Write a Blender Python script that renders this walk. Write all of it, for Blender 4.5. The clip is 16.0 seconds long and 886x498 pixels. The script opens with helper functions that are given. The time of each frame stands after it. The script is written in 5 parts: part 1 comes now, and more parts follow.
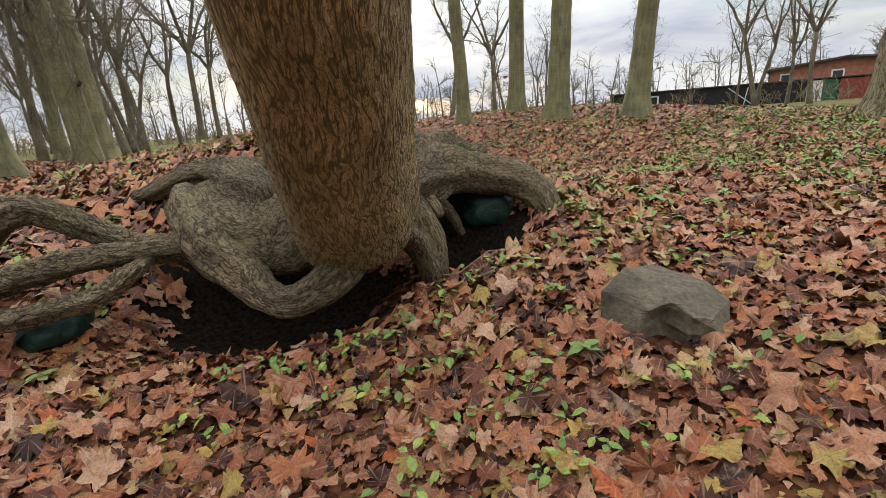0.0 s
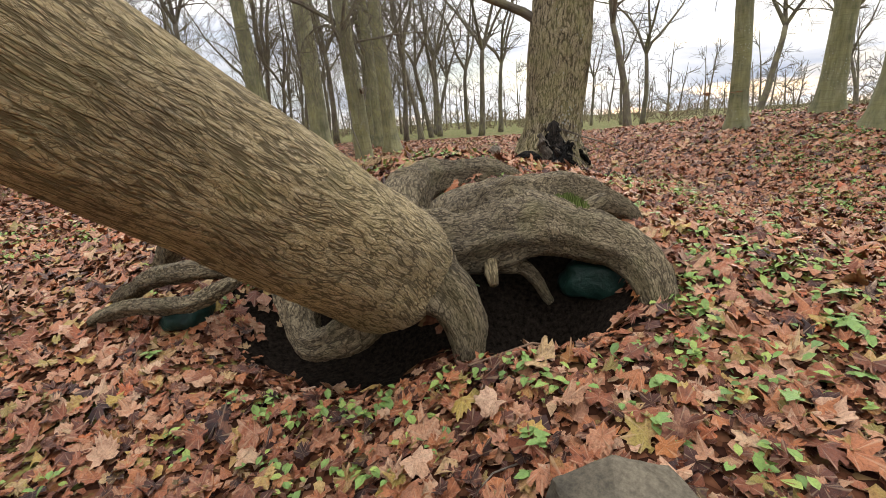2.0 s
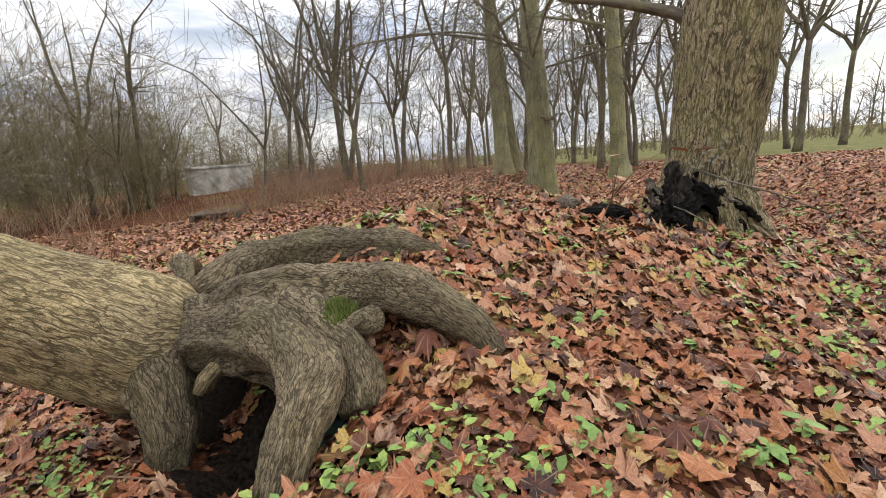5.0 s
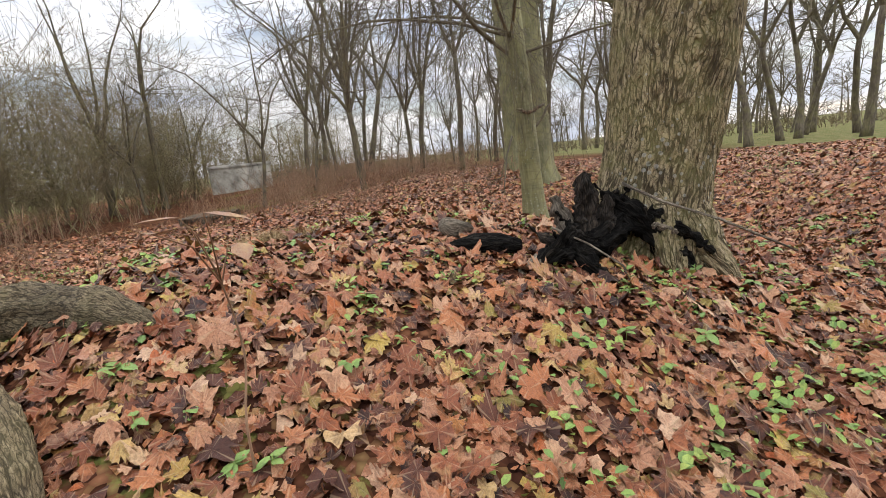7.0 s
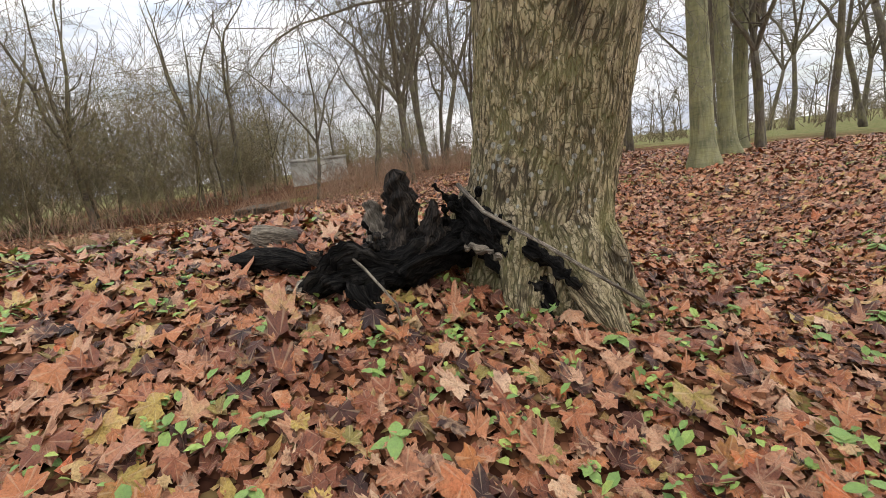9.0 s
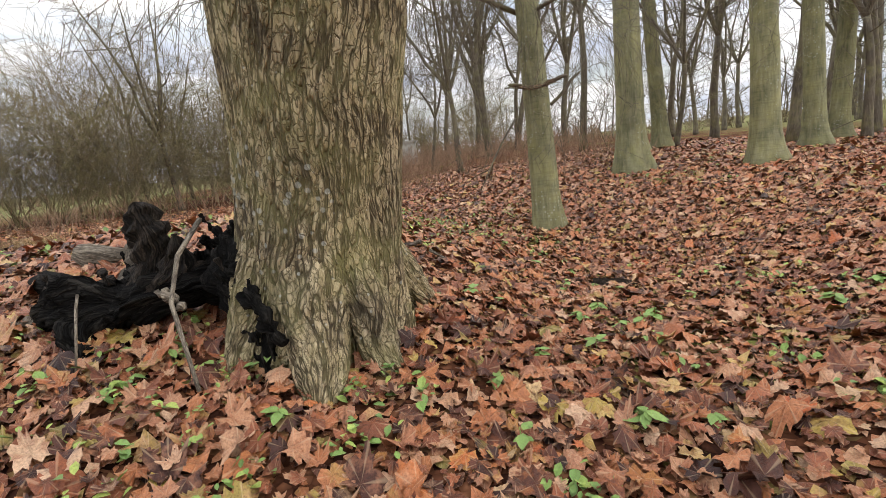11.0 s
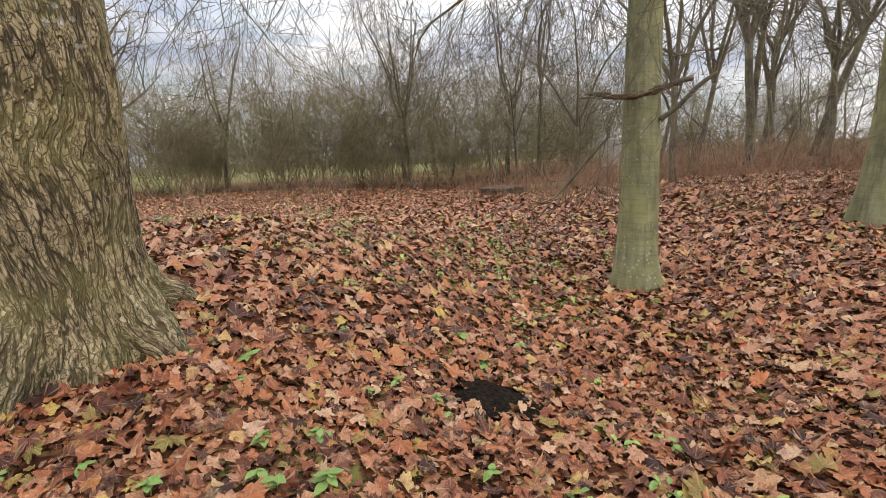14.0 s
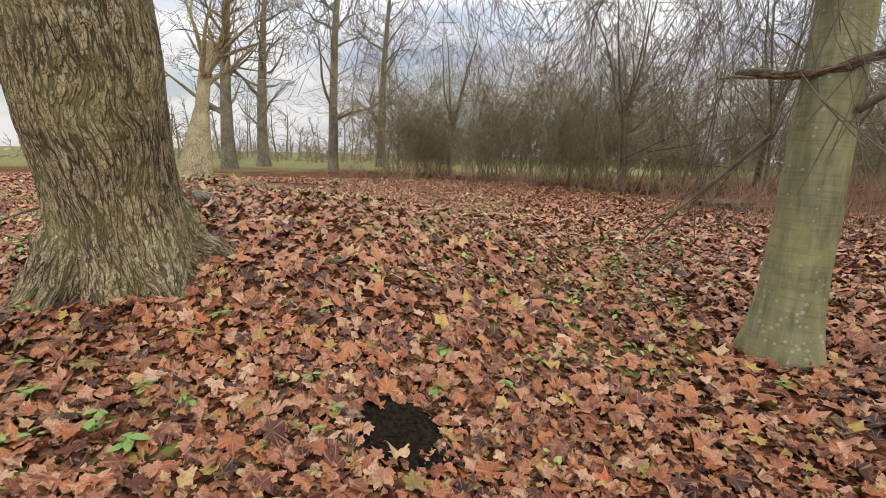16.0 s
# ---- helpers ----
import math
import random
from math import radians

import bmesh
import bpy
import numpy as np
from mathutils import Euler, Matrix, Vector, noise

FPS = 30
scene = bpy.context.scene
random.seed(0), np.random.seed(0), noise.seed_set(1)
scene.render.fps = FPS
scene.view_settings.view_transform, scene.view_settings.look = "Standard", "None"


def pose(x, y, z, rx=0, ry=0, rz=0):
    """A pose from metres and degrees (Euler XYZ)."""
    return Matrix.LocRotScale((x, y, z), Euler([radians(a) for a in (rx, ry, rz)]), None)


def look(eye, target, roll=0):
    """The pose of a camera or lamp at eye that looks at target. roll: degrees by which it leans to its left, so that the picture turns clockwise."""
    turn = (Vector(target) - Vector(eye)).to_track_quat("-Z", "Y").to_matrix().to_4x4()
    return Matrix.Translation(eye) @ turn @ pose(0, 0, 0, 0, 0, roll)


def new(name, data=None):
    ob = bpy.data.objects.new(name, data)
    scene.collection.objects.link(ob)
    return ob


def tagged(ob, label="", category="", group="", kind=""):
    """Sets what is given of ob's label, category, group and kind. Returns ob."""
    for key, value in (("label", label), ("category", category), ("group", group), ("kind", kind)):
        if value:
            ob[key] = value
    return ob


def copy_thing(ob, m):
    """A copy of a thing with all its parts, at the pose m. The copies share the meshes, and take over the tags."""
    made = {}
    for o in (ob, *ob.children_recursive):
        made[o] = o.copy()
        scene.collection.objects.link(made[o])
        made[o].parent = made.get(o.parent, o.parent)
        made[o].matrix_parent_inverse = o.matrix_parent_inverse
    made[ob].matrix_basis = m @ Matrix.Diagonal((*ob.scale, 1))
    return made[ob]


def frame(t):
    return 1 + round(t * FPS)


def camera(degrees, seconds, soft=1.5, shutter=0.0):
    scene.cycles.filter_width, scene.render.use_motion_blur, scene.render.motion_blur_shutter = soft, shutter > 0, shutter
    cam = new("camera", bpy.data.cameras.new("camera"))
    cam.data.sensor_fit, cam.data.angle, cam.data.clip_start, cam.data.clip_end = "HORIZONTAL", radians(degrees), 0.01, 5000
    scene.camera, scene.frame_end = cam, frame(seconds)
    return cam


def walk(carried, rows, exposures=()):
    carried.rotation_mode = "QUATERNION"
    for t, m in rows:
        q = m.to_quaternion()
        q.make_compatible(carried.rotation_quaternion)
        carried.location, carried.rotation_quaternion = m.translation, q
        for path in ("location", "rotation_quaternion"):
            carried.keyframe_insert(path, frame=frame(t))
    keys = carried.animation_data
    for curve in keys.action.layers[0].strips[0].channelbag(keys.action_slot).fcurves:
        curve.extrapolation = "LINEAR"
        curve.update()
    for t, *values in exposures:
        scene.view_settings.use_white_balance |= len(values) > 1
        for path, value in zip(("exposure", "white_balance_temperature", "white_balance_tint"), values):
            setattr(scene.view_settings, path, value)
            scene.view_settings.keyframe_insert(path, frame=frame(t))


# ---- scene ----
# ------------------------------------------------------------ camera and walk
# seconds, eye x, y, z, then heading (to the left of +y), pitch and lean in degrees
PATH = [
    (0.00, 0.012, 0.010, 0.003, -0.00, -15.79, -4.04),
    (0.50, 0.326, 0.262, -0.033, 6.72, -15.30, -3.84),
    (1.00, 0.636, 0.478, 0.094, 15.00, -15.45, -3.98),
    (1.50, 1.018, 0.709, 0.207, 24.19, -15.67, -3.32),
    (2.00, 1.318, 0.946, 0.327, 34.21, -15.39, -3.26),
    (2.50, 1.612, 1.208, 0.430, 40.73, -16.20, -2.61),
    (3.00, 2.002, 1.588, 0.490, 46.70, -14.79, -2.60),
    (3.20, 2.146, 1.742, 0.549, 48.70, -14.64, -2.62),
    (3.70, 2.467, 2.237, 0.595, 55.21, -13.49, -2.96),
    (4.25, 2.682, 2.963, 0.575, 63.08, -12.29, -3.81),
    (4.80, 2.762, 3.752, 0.523, 69.79, -11.47, -4.64),
    (5.30, 2.725, 4.413, 0.480, 73.25, -11.30, -4.91),
    (5.50, 2.696, 4.637, 0.495, 73.94, -11.68, -5.30),
    (6.00, 2.604, 5.253, 0.438, 75.61, -11.55, -4.78),
    (6.50, 2.447, 5.715, 0.498, 76.62, -11.71, -5.27),
    (7.00, 2.153, 6.221, 0.542, 78.03, -11.78, -5.95),
    (7.50, 1.955, 6.766, 0.485, 80.15, -12.17, -5.67),
    (8.00, 1.799, 7.350, 0.494, 83.16, -12.55, -5.75),
    (8.50, 1.636, 7.889, 0.415, 86.80, -12.25, -5.74),
    (9.00, 1.491, 8.549, 0.311, 91.34, -11.35, -6.48),
    (9.20, 1.411, 8.815, 0.271, 93.01, -10.80, -6.97),
    (9.70, 1.287, 9.416, 0.219, 96.79, -10.43, -7.43),
    (10.25, 1.175, 9.970, 0.252, 99.95, -11.08, -7.26),
    (10.80, 0.992, 10.464, 0.339, 102.86, -12.00, -6.77),
    (11.30, 0.679, 10.909, 0.428, 106.00, -12.35, -6.41),
    (11.50, 0.514, 11.089, 0.477, 107.45, -12.25, -6.57),
    (12.00, 0.106, 11.547, 0.543, 111.03, -12.20, -6.11),
    (12.50, -0.221, 11.913, 0.573, 115.35, -11.89, -5.76),
    (13.00, -0.686, 12.408, 0.595, 122.73, -11.53, -4.54),
    (13.50, -1.129, 12.886, 0.593, 130.64, -11.36, -3.08),
    (14.00, -1.694, 13.288, 0.608, 138.29, -11.69, -2.44),
    (14.50, -2.277, 13.622, 0.591, 144.14, -11.63, -1.74),
    (15.00, -2.833, 13.909, 0.564, 151.76, -11.37, -0.13),
    (15.50, -3.192, 13.846, 0.563, 159.70, -11.64, 1.35),
    (16.00, -3.684, 13.732, 0.497, 167.43, -11.64, 1.28),
]


def seen_from(x, y, z, yaw, pitch, roll):
    a, p = radians(yaw), radians(pitch)
    way = Vector((-math.sin(a) * math.cos(p), math.cos(a) * math.cos(p), math.sin(p)))
    return look((x, y, z), Vector((x, y, z)) + way, roll)


cam = camera(88.1, 16.0, 0.55)
walk(cam, [(row[0], seen_from(*row[1:])) for row in PATH], [(0, -0.30), (1.0, -0.18), (2.5, 0.0), (9.0, 0.0), (12.0, 0.12), (16.0, 0.0)])

# ------------------------------------------------------------ world and sun
SUN_YAW, SUN_HEIGHT = 6.0, 11.0     # degrees: left of +y, above the horizon
world = bpy.data.worlds.new("winter_sky")
scene.world = world
world.use_nodes = True
wn, wl = world.node_tree.nodes, world.node_tree.links
wn.clear()
w_out = wn.new("ShaderNodeOutputWorld")
w_bg = wn.new("ShaderNodeBackground")
w_sky = wn.new("ShaderNodeTexSky")
w_sky.sky_type = "NISHITA"
w_sky.sun_disc = False
w_sky.sun_elevation = radians(SUN_HEIGHT)
w_sky.sun_rotation = radians(-SUN_YAW)
w_sky.dust_density = 0.4
w_dim = wn.new("ShaderNodeVectorMath")
w_dim.operation = "SCALE"
w_dim.inputs["Scale"].default_value = 0.13
wl.new(w_sky.outputs["Color"], w_dim.inputs[0])
w_tc = wn.new("ShaderNodeTexCoord")
w_map = wn.new("ShaderNodeMapping")
w_map.inputs["Scale"].default_value = (1.6, 1.6, 7.0)
wl.new(w_tc.outputs["Generated"], w_map.inputs["Vector"])
w_noise = wn.new("ShaderNodeTexNoise")
w_noise.inputs["Scale"].default_value = 1.7
w_noise.inputs["Detail"].default_value = 7
w_noise.inputs["Roughness"].default_value = 0.55
w_noise.inputs["Distortion"].default_value = 0.4
wl.new(w_map.outputs["Vector"], w_noise.inputs["Vector"])
w_tone = wn.new("ShaderNodeValToRGB")       # thick grey to bright thin cloud
w_tone.color_ramp.elements[0].position = 0.30
w_tone.color_ramp.elements[0].color = (0.50, 0.56, 0.70, 1)
w_tone.color_ramp.elements[1].position = 0.60
w_tone.color_ramp.elements[1].color = (1.12, 1.10, 1.10, 1)
wl.new(w_noise.outputs["Fac"], w_tone.inputs["Fac"])
w_noise2 = wn.new("ShaderNodeTexNoise")
w_noise2.inputs["Scale"].default_value = 2.3
w_noise2.inputs["Detail"].default_value = 5
wl.new(w_map.outputs["Vector"], w_noise2.inputs["Vector"])
w_gap = wn.new("ShaderNodeValToRGB")        # how far the clouds cover the blue
w_gap.color_ramp.elements[0].position = 0.36
w_gap.color_ramp.elements[0].color = (0.62, 0.62, 0.62, 1)
w_gap.color_ramp.elements[1].position = 0.50
w_gap.color_ramp.elements[1].color = (1, 1, 1, 1)
wl.new(w_noise2.outputs["Fac"], w_gap.inputs["Fac"])
w_mix = wn.new("ShaderNodeMix")
w_mix.data_type = "RGBA"
wl.new(w_gap.outputs["Color"], w_mix.inputs["Factor"])
wl.new(w_dim.outputs["Vector"], w_mix.inputs["A"])
wl.new(w_tone.outputs["Color"], w_mix.inputs["B"])
wl.new(w_mix.outputs["Result"], w_bg.inputs["Color"])
w_sep = wn.new("ShaderNodeSeparateXYZ")     # an overcast sky is brightest overhead
wl.new(w_tc.outputs["Generated"], w_sep.inputs["Vector"])
w_up = wn.new("ShaderNodeMapRange")
w_up.inputs["From Min"].default_value, w_up.inputs["From Max"].default_value = 0.12, 1.0
w_up.inputs["To Min"].default_value, w_up.inputs["To Max"].default_value = 0.76, 2.9
wl.new(w_sep.outputs["Z"], w_up.inputs["Value"])
w_dot = wn.new("ShaderNodeVectorMath")      # and brighter on the side of the hidden sun
w_dot.operation = "DOT_PRODUCT"
wl.new(w_tc.outputs["Generated"], w_dot.inputs[0])
w_dot.inputs[1].default_value = (-math.sin(radians(SUN_YAW)), math.cos(radians(SUN_YAW)), 0.0)
w_side = wn.new("ShaderNodeMapRange")
w_side.inputs["From Min"].default_value, w_side.inputs["From Max"].default_value = -1.0, 1.0
w_side.inputs["To Min"].default_value, w_side.inputs["To Max"].default_value = 0.98, 1.45
wl.new(w_dot.outputs["Value"], w_side.inputs["Value"])
w_all = wn.new("ShaderNodeMath")
w_all.operation = "MULTIPLY"
wl.new(w_up.outputs["Result"], w_all.inputs[0])
wl.new(w_side.outputs["Result"], w_all.inputs[1])
wl.new(w_all.outputs["Value"], w_bg.inputs["Strength"])
wl.new(w_bg.outputs["Background"], w_out.inputs["Surface"])

sun_data = bpy.data.lights.new("sun", "SUN")
sun_data.energy, sun_data.angle, sun_data.color = 1.2, radians(12), (1.0, 0.9, 0.76)
sun = new("sun", sun_data)
sy, sh = radians(SUN_YAW), radians(SUN_HEIGHT)
sun.matrix_world = look((0, 0, 40), Vector((0, 0, 40)) - Vector((-math.sin(sy) * math.cos(sh), math.cos(sy) * math.cos(sh), math.sin(sh))))


# ------------------------------------------------------------ materials
def material(name, rough=0.8, metal=0.0):
    m = bpy.data.materials.new(name)
    m.use_nodes = True
    n = m.node_tree.nodes
    b = n["Principled BSDF"]
    b.inputs["Roughness"].default_value, b.inputs["Metallic"].default_value = rough, metal
    b.inputs["Specular IOR Level"].default_value = 0.3
    return m, n, m.node_tree.links, b


def ramp(n, stops):
    r = n.new("ShaderNodeValToRGB")
    e = r.color_ramp.elements
    while len(e) < len(stops):
        e.new(0.5)
    for el, (p, c) in zip(e, stops):
        el.position, el.color = p, (*c, 1)
    return r


def noise_node(n, l, scale, detail=4, rough=0.55, vec=None, stretch=None):
    t = n.new("ShaderNodeTexNoise")
    t.inputs["Scale"].default_value, t.inputs["Detail"].default_value, t.inputs["Roughness"].default_value = scale, detail, rough
    if stretch:
        mp = n.new("ShaderNodeMapping")
        mp.inputs["Scale"].default_value = stretch
        l.new(vec, mp.inputs["Vector"])
        vec = mp.outputs["Vector"]
    if vec:
        l.new(vec, t.inputs["Vector"])
    return t


def mixed(n, l, fac, a, b, kind="MIX"):
    x = n.new("ShaderNodeMix")
    x.data_type, x.blend_type = "RGBA", kind
    for key, v in (("Factor", fac), ("A", a), ("B", b)):
        if isinstance(v, (int, float)):
            x.inputs[key].default_value = v
        elif isinstance(v, tuple):
            x.inputs[key].default_value = (*v, 1)
        else:
            l.new(v, x.inputs[key])
    return x.outputs["Result"]


def bump(n, l, b, height, strength=0.4, dist=0.02):
    k = n.new("ShaderNodeBump")
    k.inputs["Strength"].default_value, k.inputs["Distance"].default_value = strength, dist
    l.new(height, k.inputs["Height"])
    l.new(k.outputs["Normal"], b.inputs["Normal"])


def bark(name, dark, mid, light, moss=0.0, scale=1.0, furrow=1.0, rough=0.9, rings=0.0, lichen=0.0, long=0.14):
    """Bark: 'grain' is the place on a straightened stem."""
    m, n, l, b = material(name, rough)
    at = n.new("ShaderNodeAttribute")
    at.attribute_name = "grain"
    geo = n.new("ShaderNodeNewGeometry")
    pos = geo.outputs["Position"]
    f1 = noise_node(n, l, 34 * scale, 6, 0.65, at.outputs["Vector"], (1, 1, long))
    f2 = noise_node(n, l, 110 * scale, 3, 0.6, at.outputs["Vector"], (1, 1, 0.4))
    tone = ramp(n, [(0.30, dark), (0.48, mid), (0.68, light)])
    l.new(f1.outputs["Fac"], tone.inputs["Fac"])
    col = tone.outputs["Color"]
    rise = f1.outputs["Fac"]
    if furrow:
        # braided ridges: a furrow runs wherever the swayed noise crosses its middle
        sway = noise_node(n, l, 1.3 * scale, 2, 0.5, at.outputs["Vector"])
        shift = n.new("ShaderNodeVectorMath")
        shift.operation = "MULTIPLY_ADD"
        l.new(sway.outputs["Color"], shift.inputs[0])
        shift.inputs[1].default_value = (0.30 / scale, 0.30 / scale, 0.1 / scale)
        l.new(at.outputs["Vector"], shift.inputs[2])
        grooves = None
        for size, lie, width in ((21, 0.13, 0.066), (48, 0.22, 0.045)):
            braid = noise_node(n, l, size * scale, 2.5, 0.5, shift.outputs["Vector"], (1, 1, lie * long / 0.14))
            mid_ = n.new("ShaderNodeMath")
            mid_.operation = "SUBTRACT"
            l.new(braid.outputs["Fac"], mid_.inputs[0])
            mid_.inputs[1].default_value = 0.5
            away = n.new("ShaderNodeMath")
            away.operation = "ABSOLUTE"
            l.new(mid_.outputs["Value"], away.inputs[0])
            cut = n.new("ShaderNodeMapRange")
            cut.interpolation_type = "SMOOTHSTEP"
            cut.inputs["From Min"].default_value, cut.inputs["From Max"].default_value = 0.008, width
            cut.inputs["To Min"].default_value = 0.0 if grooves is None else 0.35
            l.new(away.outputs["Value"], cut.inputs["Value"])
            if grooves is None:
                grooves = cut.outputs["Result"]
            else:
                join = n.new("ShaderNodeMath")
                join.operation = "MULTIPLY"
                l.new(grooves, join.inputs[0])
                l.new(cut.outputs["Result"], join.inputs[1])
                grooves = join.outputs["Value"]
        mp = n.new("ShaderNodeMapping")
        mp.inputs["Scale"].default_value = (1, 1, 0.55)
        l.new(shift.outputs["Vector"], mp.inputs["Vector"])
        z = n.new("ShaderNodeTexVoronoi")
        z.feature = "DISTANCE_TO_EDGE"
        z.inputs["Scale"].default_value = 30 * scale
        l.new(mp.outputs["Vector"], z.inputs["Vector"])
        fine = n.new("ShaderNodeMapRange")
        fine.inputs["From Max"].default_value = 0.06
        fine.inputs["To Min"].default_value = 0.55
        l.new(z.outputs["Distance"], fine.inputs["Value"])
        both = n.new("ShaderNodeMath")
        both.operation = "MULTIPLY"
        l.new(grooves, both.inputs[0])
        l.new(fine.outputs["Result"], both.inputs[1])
        crack_shade = mixed(n, l, furrow, (1, 1, 1), both.outputs["Value"])
        # furrow colour: the bark's own darker tone plus shade the bump cannot cast
        col = mixed(n, l, crack_shade, tuple(c * 0.30 for c in dark), col)
        up = n.new("ShaderNodeMath")
        up.operation = "MULTIPLY_ADD"
        l.new(both.outputs["Value"], up.inputs[0])
        up.inputs[1].default_value = 1.6
        l.new(f1.outputs["Fac"], up.inputs[2])
        rise = up.outputs["Value"]
    big = noise_node(n, l, 1.6, 4, 0.6, pos)
    patch = ramp(n, [(0.35, (0.72, 0.70, 0.68)), (0.65, (1.18, 1.15, 1.08))])
    l.new(big.outputs["Fac"], patch.inputs["Fac"])
    col = mixed(n, l, 1.0, col, patch.outputs["Color"], "MULTIPLY")
    if moss:
        mz = noise_node(n, l, 2.7, 6, 0.65, pos)
        mr = ramp(n, [(0.55 - 0.25 * moss, (0, 0, 0)), (0.72, (moss, moss, moss))])
        l.new(mz.outputs["Fac"], mr.inputs["Fac"])
        col = mixed(n, l, mr.outputs["Color"], col, (0.33, 0.31, 0.12))
    if rings:
        rg = noise_node(n, l, 5, 4, 0.6, at.outputs["Vector"], (0.6, 0.6, 9))
        rr = ramp(n, [(0.52, (1, 1, 1)), (0.62, (0.72, 0.72, 0.70))])
        l.new(rg.outputs["Fac"], rr.inputs["Fac"])
        col = mixed(n, l, rings, col, mixed(n, l, 1.0, col, rr.outputs["Color"], "MULTIPLY"))
    if lichen:
        sp = n.new("ShaderNodeTexVoronoi")
        sp.inputs["Scale"].default_value = 14
        l.new(pos, sp.inputs["Vector"])
        gate = noise_node(n, l, 1.1, 3, 0.5, pos)
        add = n.new("ShaderNodeMath")
        add.operation = "SUBTRACT"
        l.new(gate.outputs["Fac"], add.inputs[0])
        l.new(sp.outputs["Distance"], add.inputs[1])
        sr = ramp(n, [(0.36, (0, 0, 0)), (0.42, (lichen, lichen, lichen))])
        l.new(add.outputs["Value"], sr.inputs["Fac"])
        col = mixed(n, l, sr.outputs["Color"], col, (0.52, 0.53, 0.48))
    l.new(col, b.inputs["Base Color"])
    h = n.new("ShaderNodeMath")
    h.operation = "MULTIPLY_ADD"
    l.new(f2.outputs["Fac"], h.inputs[0])
    h.inputs[1].default_value = 0.4
    l.new(rise, h.inputs[2])
    bump(n, l, b, h.outputs["Value"], 0.35 + 0.45 * furrow, 0.03)
    return m


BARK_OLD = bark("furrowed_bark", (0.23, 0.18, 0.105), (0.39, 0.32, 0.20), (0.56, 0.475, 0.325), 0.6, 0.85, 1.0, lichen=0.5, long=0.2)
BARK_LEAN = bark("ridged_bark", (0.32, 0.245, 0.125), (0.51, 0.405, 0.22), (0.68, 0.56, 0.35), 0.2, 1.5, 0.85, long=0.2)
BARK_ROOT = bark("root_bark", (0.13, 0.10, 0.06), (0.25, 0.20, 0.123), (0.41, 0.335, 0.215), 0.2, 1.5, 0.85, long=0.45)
BARK_BEECH = bark("smooth_green_bark", (0.115, 0.12, 0.062), (0.18, 0.18, 0.10), (0.26, 0.255, 0.16), 0.55, 0.5, 0.0, 0.75, 0.6, 0.3)
BARK_FAR = bark("grey_bark", (0.065, 0.055, 0.042), (0.115, 0.098, 0.075), (0.185, 0.16, 0.125), 0.4, 0.7, 0.0)


